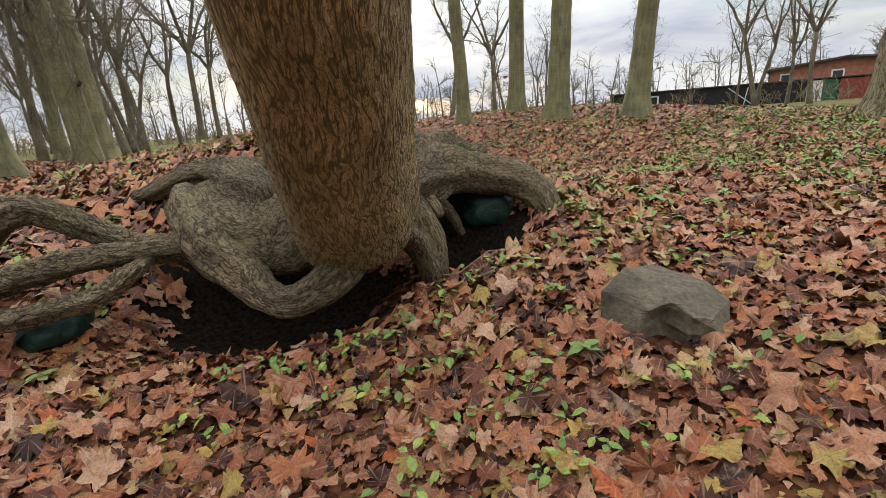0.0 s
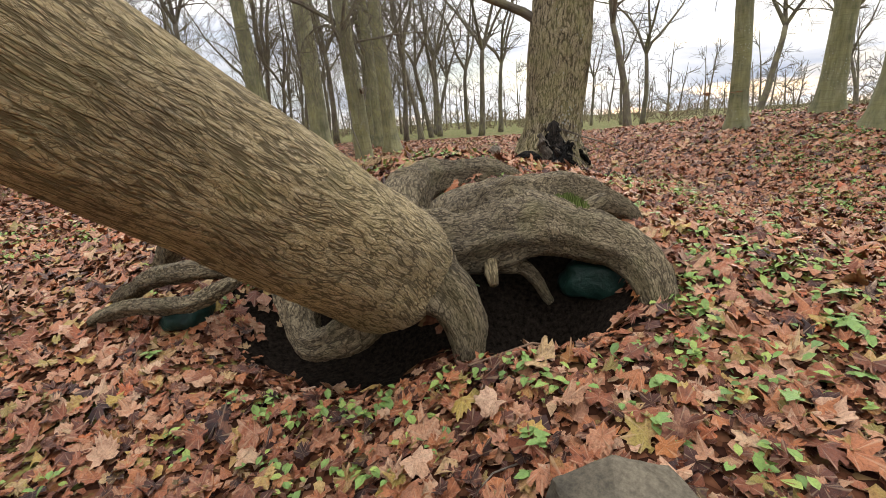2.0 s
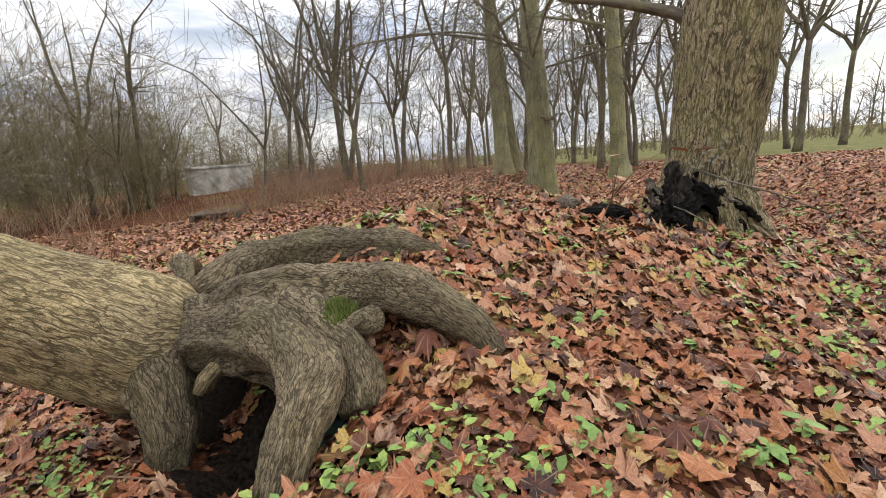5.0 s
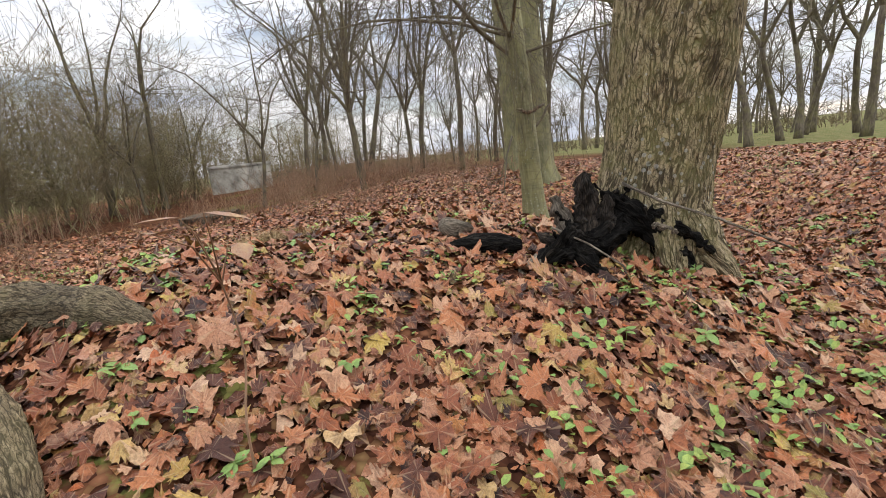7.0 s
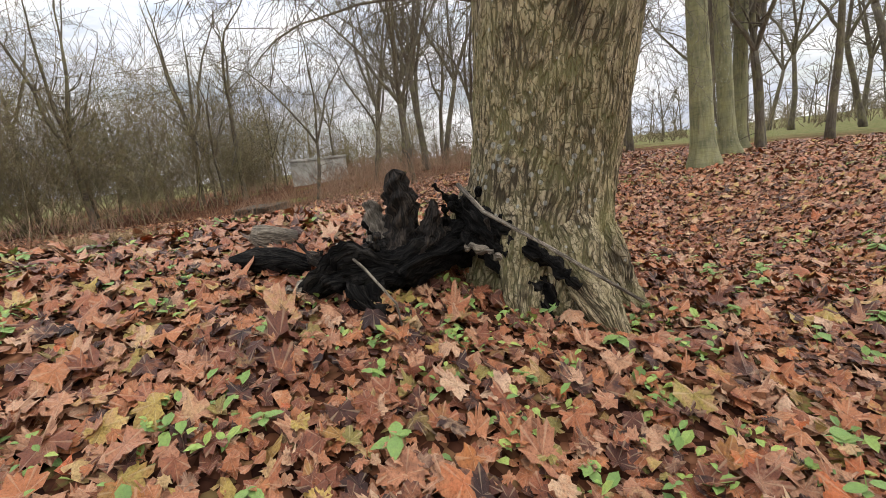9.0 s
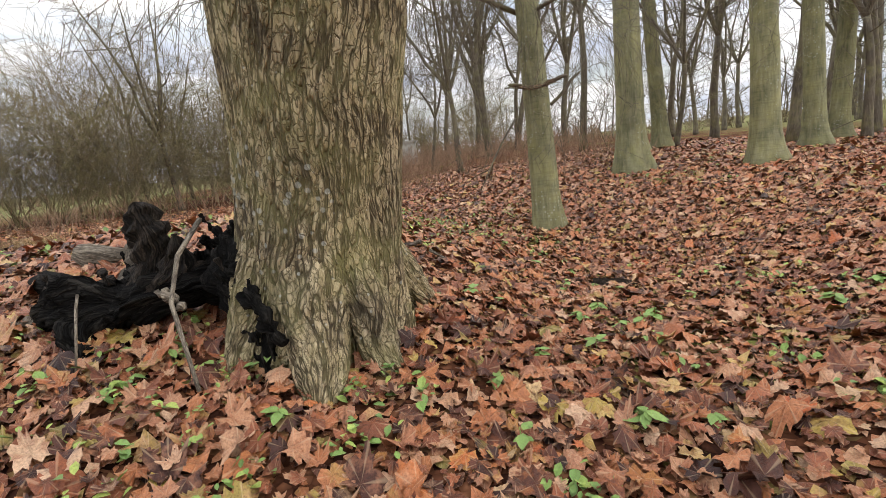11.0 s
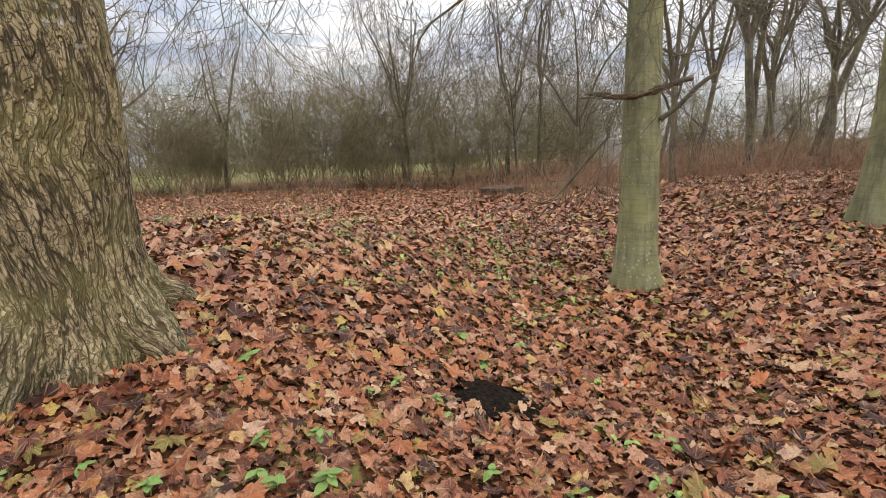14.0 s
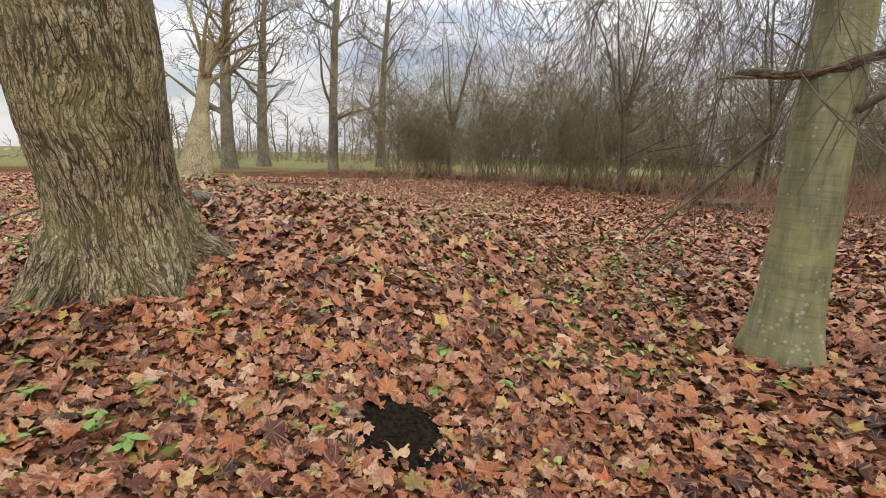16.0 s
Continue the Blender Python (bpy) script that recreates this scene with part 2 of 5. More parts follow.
def litter():
    """Leaf mould between and beyond the single leaves."""
    m, n, l, b = material("leaf_mould", 1.0)
    b.inputs["Specular IOR Level"].default_value = 0.05
    geo = n.new("ShaderNodeNewGeometry")
    pos = geo.outputs["Position"]
    vor = n.new("ShaderNodeTexVoronoi")
    vor.inputs["Scale"].default_value, vor.inputs["Randomness"].default_value = 21, 1
    l.new(pos, vor.inputs["Vector"])
    sep = n.new("ShaderNodeSeparateColor")
    l.new(vor.outputs["Color"], sep.inputs["Color"])
    tone = ramp(n, [(0.0, (0.030, 0.013, 0.009)), (0.3, (0.085, 0.034, 0.019)), (0.6, (0.175, 0.07, 0.035)), (0.85, (0.26, 0.12, 0.062)), (1.0, (0.24, 0.16, 0.066))])
    l.new(sep.outputs["Red"], tone.inputs["Fac"])
    # shade between leaves, put into the colour as darker cell edges
    gap_shade = ramp(n, [(0.0, (1, 1, 1)), (0.75, (0.30, 0.26, 0.24))])
    l.new(vor.outputs["Distance"], gap_shade.inputs["Fac"])
    col = mixed(n, l, 0.7, tone.outputs["Color"], gap_shade.outputs["Color"], "MULTIPLY")
    g1 = noise_node(n, l, 0.33, 5, 0.6, pos)
    g2 = noise_node(n, l, 7.0, 4, 0.7, pos)
    ad = n.new("ShaderNodeMath")
    ad.operation = "MULTIPLY_ADD"
    l.new(g1.outputs["Fac"], ad.inputs[0])
    ad.inputs[1].default_value = 1.2
    l.new(g2.outputs["Fac"], ad.inputs[2])
    gr = ramp(n, [(0.60, (0, 0, 0)), (0.66, (0.75, 0.75, 0.75))])
    half = n.new("ShaderNodeMath")
    half.operation = "MULTIPLY"
    half.inputs[1].default_value = 0.5
    l.new(ad.outputs["Value"], half.inputs[0])
    l.new(half.outputs["Value"], gr.inputs["Fac"])
    col = mixed(n, l, gr.outputs["Color"], col, (0.17, 0.19, 0.05))
    # open grass beyond the trees, north and south
    xyz = n.new("ShaderNodeSeparateXYZ")
    l.new(pos, xyz.inputs["Vector"])
    off = n.new("ShaderNodeMath")
    off.operation = "SUBTRACT"
    l.new(xyz.outputs["Y"], off.inputs[0])
    off.inputs[1].default_value = 3.0
    ab = n.new("ShaderNodeMath")
    ab.operation = "ABSOLUTE"
    l.new(off.outputs["Value"], ab.inputs[0])
    wv = noise_node(n, l, 0.12, 4, 0.6, pos)
    sm = n.new("ShaderNodeMath")
    sm.operation = "MULTIPLY_ADD"
    l.new(wv.outputs["Fac"], sm.inputs[0])
    sm.inputs[1].default_value = 22
    l.new(ab.outputs["Value"], sm.inputs[2])
    mr = n.new("ShaderNodeMapRange")
    mr.inputs["From Min"].default_value, mr.inputs["From Max"].default_value = 29, 38
    l.new(sm.outputs["Value"], mr.inputs["Value"])
    gg = noise_node(n, l, 1.5, 6, 0.7, pos)
    grass = ramp(n, [(0.35, (0.10, 0.115, 0.04)), (0.55, (0.17, 0.16, 0.065)), (0.7, (0.25, 0.20, 0.11))])
    l.new(gg.outputs["Fac"], grass.inputs["Fac"])
    col = mixed(n, l, mr.outputs["Result"], col, grass.outputs["Color"])
    l.new(col, b.inputs["Base Color"])
    bump(n, l, b, vor.outputs["Distance"], 0.8, 0.03)
    return m


LITTER = litter()

# ------------------------------------------------------------ ground
RISES = [(-2, 6, 3, 0.45), (-0.5, 4.2, 1.6, 0.326), (-4, 8, 2.5, 0.764), (-1, 2.4, 1.6, -0.411), (1.4, 3.4, 2, 0.098), (-1, 8, 2, 0.431),
         (-5, 11, 3, -1.025), (1, 9, 3, -1.144), (3, 14, 5, 0.628), (0, 0, 4, -0.635), (-8, 4, 4, -0.112), (-14, 11, 6, 0.19), (5, 3, 5, 0.168),
         (-18, 2, 8, -0.823), (-6, 17, 6, -0.238), (0, 20, 7, 0.523), (-24, 6, 9, 0.914),
         (-1.4, 4.6, 0.8, 0.42), (-1.5, 3.25, 0.45, -0.52), (-0.7, 3.3, 0.4, -0.42), (0.22, 3.76, 0.30, -0.62)]   # the last: the bank behind the roots and the hollows under them


def ground_z(x, y):
    """Height of the ground; x and y may be arrays."""
    z = -0.75 + 0 * (x + y)
    for cx, cy, s, a in RISES:
        z = z + a * np.exp(-((x - cx) ** 2 + (y - cy) ** 2) / (2 * s * s))
    z = z + 0.018 * np.sin(2.3 * x + 1.1 * y) * np.sin(1.7 * y - 0.6 * x + 1) + 0.012 * np.sin(5.1 * x - 2.2 * y) * np.sin(4.3 * y + 1.9 * x)
    return z


def gz(x, y):
    return float(ground_z(np.float64(x), np.float64(y)))


def mesh_of(name, verts, faces, mat, smooth=True):
    me = bpy.data.meshes.new(name)
    me.from_pydata([tuple(v) for v in verts], [], faces)
    me.materials.append(mat)
    if smooth:
        me.polygons.foreach_set("use_smooth", [True] * len(me.polygons))
    me.update()
    return me


def build_ground():
    k = 115
    u = np.linspace(-1, 1, 2 * k + 1)
    s = 13 * u + 590 * np.abs(u) ** 7 * np.sign(u)
    xs, ys = s - 2.5, s + 7
    gx, gy = np.meshgrid(xs, ys)
    zz = ground_z(gx, gy)
    v = np.stack([gx, gy, zz], -1).reshape(-1, 3)
    w = 2 * k + 1
    faces = [(j * w + i, j * w + i + 1, (j + 1) * w + i + 1, (j + 1) * w + i) for j in range(w - 1) for i in range(w - 1)]
    ob = new("ground", mesh_of("ground", v, faces, LITTER))
    return tagged(ob, "woodland ground under brown and orange fallen leaves", "ground", kind="structure")


ground = build_ground()


# ------------------------------------------------------------ tubes, trunks, limbs
def ridges(a, r, run, seed, pitch, stretch):
    """How high the bark stands at a spot, 0 (in a furrow) to 1 (on a ridge)."""
    a += 0.28 * noise.noise(Vector((math.cos(a) * 0.9, math.sin(a) * 0.9, run * 0.8 + seed)))
    x, y = r * math.cos(a) / pitch, r * math.sin(a) / pitch
    w = noise.noise_vector(Vector((x * 0.35, y * 0.35, run / pitch * stretch * 1.2 + seed)))
    g = noise.noise(Vector((x + 1.1 * w.x, y + 1.1 * w.y, run / pitch * stretch + seed * 3.1 + 0.6 * w.z)))
    k = noise.noise(Vector((x * 2.1, y * 2.1, run / pitch * stretch * 3 + seed)))
    return min(1.0, max(0.0, abs(g) * 2.3 + 0.3 * k))


def tube(points, radii, sides=8, rough=0.0, seed=0, cap=True, lobes=0.0, lobe_fade=None, ridge=0.0, pitch=0.05, stretch=0.2):
    """Vertices, faces and grain of a bent, tapering round thing."""
    rnd = random.Random(seed)
    pts = [Vector(p) for p in points]
    verts, grain, faces = [], [], []
    side = None
    run = 0.0
    ph = rnd.uniform(0, 6.28)
    ref = radii[len(radii) // 4]
    for i, p in enumerate(pts):
        d = (pts[min(i + 1, len(pts) - 1)] - pts[max(i - 1, 0)]).normalized()
        if side is None:
            side = d.cross(Vector((0.31, 0.2, 0.93)) if abs(d.z) < 0.9 else Vector((1, 0.13, 0))).normalized()
        side = (side - d * side.dot(d)).normalized()
        other = d.cross(side)
        if i:
            run += (p - pts[i - 1]).length
        for k in range(sides):
            a = 2 * math.pi * k / sides
            r = radii[i]
            if lobes:
                fade = lobe_fade[i] if lobe_fade else 1
                r *= 1 + lobes * fade * (math.sin(5 * a + ph) * 0.6 + 0.5 * math.sin(3 * a + 2 * ph) + 0.3 * math.sin(8 * a + ph * 3 + run * 0.7))
            q = p + (side * math.cos(a) + other * math.sin(a)) * r
            if rough:
                q += noise.noise_vector(q * 2.2) * rough * radii[i] + noise.noise_vector(q * 7.0) * rough * 0.3 * radii[i]
            h = 0.6
            if ridge:
                h = ridges(a, radii[i], run, seed, pitch, stretch)
                q += (q - p).normalized() * ridge * (h - 0.6)
            verts.append(q)
            grain.append((ref * math.cos(a), ref * math.sin(a), run + seed * 1.7, h))
    n = len(pts)
    for i in range(n - 1):
        for k in range(sides):
            a, b2 = i * sides + k, i * sides + (k + 1) % sides
            faces.append((a, b2, b2 + sides, a + sides))
    if cap:
        faces.append(tuple(range(sides - 1, -1, -1)))
        faces.append(tuple((n - 1) * sides + k for k in range(sides)))
    return verts, faces, grain


def smoothed(p, r, k=6):
    """A finer line through the given places (and widths)."""
    fine, fr = [], []
    for i in range(len(p) - 1):
        a, b2, c, d = (Vector(p[max(i - 1, 0)]), Vector(p[i]), Vector(p[i + 1]), Vector(p[min(i + 2, len(p) - 1)]))
        for j in range(k):
            t = j / k
            fine.append(0.5 * ((2 * b2) + (c - a) * t + (2 * a - 5 * b2 + 4 * c - d) * t * t + (3 * b2 - a - 3 * c + d) * t ** 3))
            fr.append(r[i] + (r[i + 1] - r[i]) * t)
    return fine + [Vector(p[-1])], fr + [r[-1]]


def joined(pieces):
    v, f, g = [], [], []
    for pv, pf, pg in pieces:
        o = len(v)
        v.extend(pv)
        f.extend([tuple(i + o for i in q) for q in pf])
        g.extend(pg)
    return v, f, g


def grained(name, piece, mat, smooth=True):
    v, f, g = piece
    me = mesh_of(name, v, f, mat, smooth)
    g = np.array(g, dtype=np.float32).reshape(-1, 4)
    at = me.attributes.new("grain", "FLOAT_VECTOR", "POINT")
    at.data.foreach_set("vector", g[:, :3].ravel())
    return me


def part(name, data, parent, label=""):
    ob = new(name, data)
    ob.parent = parent
    if label:
        ob["label"] = label
    return ob


def bent(p0, d0, length, n, rnd, wander=0.15, lift=0.0):
    p, d = Vector(p0), Vector(d0).normalized()
    out = [p.copy()]
    for _ in range(n):
        d = (d + Vector((rnd.gauss(0, wander), rnd.gauss(0, wander), rnd.gauss(0, wander) + lift))).normalized()
        p = p + d * (length / n)
        out.append(p.copy())
    return out


def limbs(start, way, length, radius, depth, rnd, out, lift=0.04, thin=0.004, wander=0.16, kids=(3, 5)):
    n = 5 if depth > 1 else 3 if depth == 1 else 1
    pts = bent(start, way, length, n, rnd, wander, lift)
    rad = [max(thin, radius * (1 - 0.85 * i / n)) for i in range(n + 1)]
    out.append(tube(pts, rad, 6 if radius > 0.03 else 3, cap=False))
    if depth == 0:
        return
    for _ in range(rnd.randint(*kids)):
        k = rnd.uniform(0.25, 1.0) * n
        i = min(int(k), n - 1)
        p = pts[i].lerp(pts[i + 1], k - i)
        d = (pts[i + 1] - pts[i]).normalized()
        s = Vector((rnd.gauss(0, 1), rnd.gauss(0, 1), rnd.gauss(0, 1)))
        s = (s - d * s.dot(d)).normalized()
        limbs(p, d * rnd.uniform(0.5, 0.9) + s * rnd.uniform(0.5, 0.9), length * rnd.uniform(0.4, 0.65), max(thin, rad[i] * 0.55), depth - 1, rnd, out, lift, thin, wander, kids)


def trunk_piece(height, r0, lean, bend, seed, sides=20, steps=26, flare=0.5, rough=0.05, ridge=0.0, top=0.35, lobes=0.075):
    rnd = random.Random(seed)
    pts, rad, fade = [], [], []
    for i in range(steps + 1):
        t = (i / steps) ** 1.5
        h = t * height - 0.25 * (1 - t)
        q = h / height
        pts.append((lean[0] * h + bend[0] * math.sin(q * 3.1) + 0.02 * rnd.gauss(0, 1) * r0, lean[1] * h + bend[1] * math.sin(q * 3.1), h))
        fl = math.exp(-max(h, 0) / (r0 * 1.3))
        rad.append(r0 * (1 - (1 - top) * q) * (1 + flare * fl))
        fade.append(0.35 + 1.6 * fl)
    return tube(pts, rad, sides, rough, seed, True, lobes, fade, ridge), pts, rad


def tree(name, x, y, height, r0, mat, seed, label, lean=(0, 0), bend=(0, 0), group="", flare=0.5, first=4.0, count=12, reach=3.0, depth=2, ridge=0.0, sides=20, steps=26, thin=0.006, kids=(3, 5), limb_lift=0.05):
    rnd = random.Random(seed)
    base = new(name)
    base.location = (x, y, gz(x, y))
    piece, pts, rad = trunk_piece(height, r0, lean, bend, seed, sides, steps, flare, ridge=ridge)
    part("trunk", grained("trunk", piece, mat), base)
    out = []
    for i in range(count):
        h = first + (height - first) * (i + rnd.random()) / count
        k = min(range(len(pts)), key=lambda j: abs(pts[j][2] - h))
        a = rnd.uniform(0, 6.283)
        up = rnd.uniform(0.3, 1.1)
        limbs(pts[k], (math.cos(a), math.sin(a), up), reach * rnd.uniform(0.6, 1.15) * (1.15 - 0.5 * h / height), max(rad[k] * rnd.uniform(0.25, 0.5), 0.02), depth, rnd, out, limb_lift, thin, kids=kids)
    part("crown", grained("crown", joined(out), mat), base, "bare winter limbs and twigs")
    return tagged(base, label, "tree", group)

# ------------------------------------------------------------ the leaning tree on its roots
MOSS = bark("moss", (0.05, 0.075, 0.015), (0.10, 0.13, 0.03), (0.17, 0.19, 0.05), 0, 1.0, 0.0)


def leaning_tree():
    base = new("leaning_tree")
    up = Vector((0.246, -1.541, 1.0)).normalized()
    foot = Vector((-0.60, 3.20, -0.62))
    pts, rad, fade = [], [], []
    n = 330
    for i in range(n + 1):
        s = -0.30 + 8.0 * (i / n) ** 1.5
        pts.append(foot + up * s + Vector((0, 0, 0.010 * max(s - 3, 0) ** 2)))
        foot_in = min(max((s + 0.3) / 0.5, 0), 1)
        rad.append((max(0.445 - 0.068 * s, 0.17) + 0.04 * math.exp(-max(s + 0.3, 0) / 0.4)) * (0.45 + 0.55 * foot_in * foot_in * (3 - 2 * foot_in)))
        fade.append(0.5 + 1.2 * math.exp(-max(s, 0) / 0.7))
    part("trunk", grained("trunk", tube(pts, rad, 340, 0.03, 3, True, 0.03, fade, 0.005, 0.024, 0.2), BARK_LEAN), base)
    roots = [
        # arch over the hollow, then the long low roots behind it
        ([(-0.65, 3.20, -0.52), (-0.15, 3.72, -0.46), (0.25, 3.98, -0.46), (0.62, 4.03, -0.52), (0.87, 3.92, -0.70), (1.02, 3.74, -1.0)], [0.36, 0.25, 0.17, 0.145, 0.125, 0.09]),
        ([(-0.2, 3.85, -0.40), (0.15, 4.14, -0.42), (0.42, 4.25, -0.52), (0.64, 4.24, -0.72)], [0.24, 0.18, 0.15, 0.10]),
        ([(-0.45, 3.50, -0.38), (-0.25, 4.00, -0.28), (-0.02, 4.45, -0.27), (0.22, 4.76, -0.34), (0.44, 4.96, -0.46), (0.56, 5.05, -0.62)], [0.36, 0.24, 0.17, 0.15, 0.11, 0.06]),
        ([(-0.75, 3.35, -0.35), (-1.0, 3.95, -0.20), (-0.95, 4.45, -0.14), (-0.75, 4.85, -0.16), (-0.55, 5.15, -0.30)], [0.32, 0.19, 0.15, 0.13, 0.08]),
        ([(-0.40, 3.15, -0.55), (-0.16, 3.22, -0.78), (-0.06, 3.20, -1.16)], [0.26, 0.17, 0.10]),
        # the loop down in front and up again to the side
        ([(-0.50, 3.12, -0.55), (-0.60, 2.98, -0.80), (-0.80, 2.80, -0.99), (-1.03, 2.76, -1.04), (-1.28, 2.88, -0.93), (-1.55, 3.08, -0.74), (-1.82, 3.36, -0.52), (-2.0, 3.75, -0.45)], [0.24, 0.17, 0.11, 0.10, 0.13, 0.17, 0.16, 0.09]),
        ([(-0.70, 3.25, -0.55), (-1.10, 3.22, -0.74), (-1.45, 3.25, -0.68), (-1.72, 3.45, -0.50), (-1.70, 3.75, -0.38)], [0.32, 0.24, 0.20, 0.16, 0.09]),
        ([(-1.2, 3.3, -0.6), (-1.45, 3.5, -0.40), (-1.55, 3.75, -0.30), (-1.45, 4.0, -0.28)], [0.24, 0.18, 0.13, 0.09]),
        ([(-1.45, 3.15, -0.72), (-1.96, 3.05, -0.72), (-2.18, 3.00, -0.61), (-2.45, 2.96, -0.44), (-2.64, 2.92, -0.36), (-2.95, 2.95, -0.52), (-3.25, 2.9, -0.90)], [0.16, 0.10, 0.09, 0.10, 0.11, 0.12, 0.09]),
        ([(-1.70, 3.10, -0.74), (-1.96, 2.88, -0.69), (-2.24, 2.62, -0.68), (-2.60, 2.56, -0.76), (-3.10, 2.50, -0.95), (-3.6, 2.45, -1.25)], [0.09, 0.07, 0.075, 0.08, 0.07, 0.05]),
        ([(-1.90, 2.95, -0.72), (-1.95, 2.72, -0.80), (-2.05, 2.56, -0.87), (-2.30, 2.44, -0.90), (-2.80, 2.30, -0.97), (-3.5, 2.2, -1.30)], [0.07, 0.06, 0.06, 0.065, 0.065, 0.05]),
        ([(-1.25, 3.45, -0.52), (-1.60, 3.72, -0.30), (-2.00, 3.90, -0.30), (-2.6, 4.0, -0.48)], [0.22, 0.15, 0.11, 0.07]),
        ([(-0.20, 3.62, -0.60), (0.05, 3.85, -0.72), (0.20, 3.95, -0.98)], [0.12, 0.05, 0.03]),
    ]
    for k, (p, r) in enumerate(roots):
        fine, fr = smoothed(p, r, 20)
        fr = [w * min(1.0, 0.35 + 0.65 * (i / (0.22 * len(fr))) ** 0.6) for i, w in enumerate(fr)]
        part("root", grained("root", tube(fine, fr, 84, 0.38, 11 + k, True, 0.09, None, 0.008, 0.026, 0.35), BARK_ROOT), base)
    # knob with a cut end, and a stub in the hollow
    part("root_knob", grained("root_knob", tube([(0.22, 4.26, -0.46), (0.33, 4.34, -0.34), (0.42, 4.39, -0.29), (0.44, 4.40, -0.285)], [0.10, 0.082, 0.078, 0.066], 28, 0.45, 31), BARK_ROOT), base, "mossy sawn-off root knob")
    part("root_stub", grained("root_stub", tube([(-0.12, 3.62, -0.52), (-0.02, 3.46, -0.64), (0.02, 3.42, -0.70)], [0.05, 0.045, 0.03], 12, 0.1, 32), BARK_LEAN), base, "pale broken root stub in the hollow")
    moss = []
    g = random.Random(6)
    for i in range(420):
        a, d = g.uniform(0, 6.28), g.random() ** 0.6
        x, y = 0.20 + 0.17 * d * math.cos(a), 4.22 + 0.12 * d * math.sin(a)
        z = -0.245 - 0.07 * d * d + 0.02 * noise.noise(Vector((x * 20, y * 20, 0)))
        moss.append(tube([(x, y, z - 0.03), (x + g.gauss(0, 0.012), y + g.gauss(0, 0.012), z + g.uniform(0.0, 0.03))], [0.008, 0.003], 4, cap=False))
    part("moss", grained("moss", joined(moss), MOSS), base, "green moss cushion")
    rnd = random.Random(5)
    out = []
    for i in range(8):
        k = int(n * 0.78) + i * 5
        limbs(pts[min(k, n)], (rnd.gauss(0, 1), rnd.gauss(0, 0.6), 1.2), 2.6, 0.09, 3, rnd, out)
    part("crown", grained("crown", joined(out), BARK_LEAN), base, "bare winter limbs and twigs")
    return tagged(base, "old leaning tree with ridged bark on exposed hollow roots", "tree")


leaning_tree()


# ------------------------------------------------------------ the old tree with the charred root
def old_tree():
    x, y = -1.80, 9.10
    base = new("old_tree")
    base.location = (x, y, gz(x, y))
    pts, rad, fade = [], [], []
    n = 380
    for i in range(n + 1):
        h = -0.3 + 9.3 * (i / n) ** 1.75
        q = max(h, 0)
        pts.append((0.04 * q, 0.08 * math.sin(q * 0.9) + 0.11 * q, h))
        fl = math.exp(-q / 0.42)
        rad.append(0.455 + 0.06 * min(q / 1.8, 1) - 0.014 * max(q - 2, 0) + 0.03 * math.exp(-((q - 2.0) / 0.6) ** 2) + 0.15 * fl)
        fade.append(0.3 + 2.2 * fl)
    part("trunk", grained("trunk", tube(pts, rad, 400, 0.03, 9, True, 0.035, fade, 0.011, 0.036, 0.12), BARK_OLD), base)
    for k, (a, ln, r) in enumerate(((-1.5, 0.5, 0.17), (-0.25, 0.36, 0.16), (0.42, 0.58, 0.20), (0.95, 0.5, 0.15), (2.3, 0.45, 0.19), (3.3, 0.5, 0.17), (4.3, 0.4, 0.16))):
        d = Vector((math.cos(a), math.sin(a), 0))
        p = [d * 0.30 + Vector((0, 0, 0.62)), d * 0.48 + Vector((0, 0, 0.25)), d * (0.5 + ln * 0.35) + Vector((0, 0, 0.05)), d * (0.5 + ln * 0.75) + Vector((0, 0, -0.1))]
        for q in p[2:]:
            q.z += gz(x + q.x, y + q.y) - gz(x, y)
        part("root", grained("root", tube(*smoothed(p, [0.16, r, r * 0.75, r * 0.3], 24), 110, 0.2, 50 + k, True, 0.08, None, 0.016, 0.04, 0.22), BARK_OLD), base)
    rnd = random.Random(8)
    out = []
    for i in range(12):
        h = 3.6 + 5.0 * i / 12
        k = min(range(len(pts)), key=lambda j: abs(pts[j][2] - h))
        a = rnd.uniform(0, 6.28)
        limbs(pts[k], (math.cos(a), math.sin(a), 0.5), 3.4, 0.13, 3, rnd, out, 0.02, 0.004)
    bough = bent((-0.1, 0.15, 2.45), (-0.8, -0.45, 0.75), 4.2, 9, rnd, 0.08, -0.06)
    out.append(tube(bough, [0.085 - 0.008 * i for i in range(10)], 9, 0.15, 3, cap=False))
    for i in range(3, 10):
        for _ in range(3):
            limbs(bough[i], (rnd.gauss(-0.5, 0.6), rnd.gauss(-0.6, 0.6), rnd.uniform(-1.0, 0.1)), rnd.uniform(0.9, 2.0), 0.010, 2, rnd, out, -0.08, 0.0034, 0.16, (2, 4))
    part("crown", grained("crown", joined(out), BARK_FAR), base, "bare winter limbs and twigs")
    return tagged(base, "thick old tree with deeply furrowed brown bark", "tree")


old_tree()

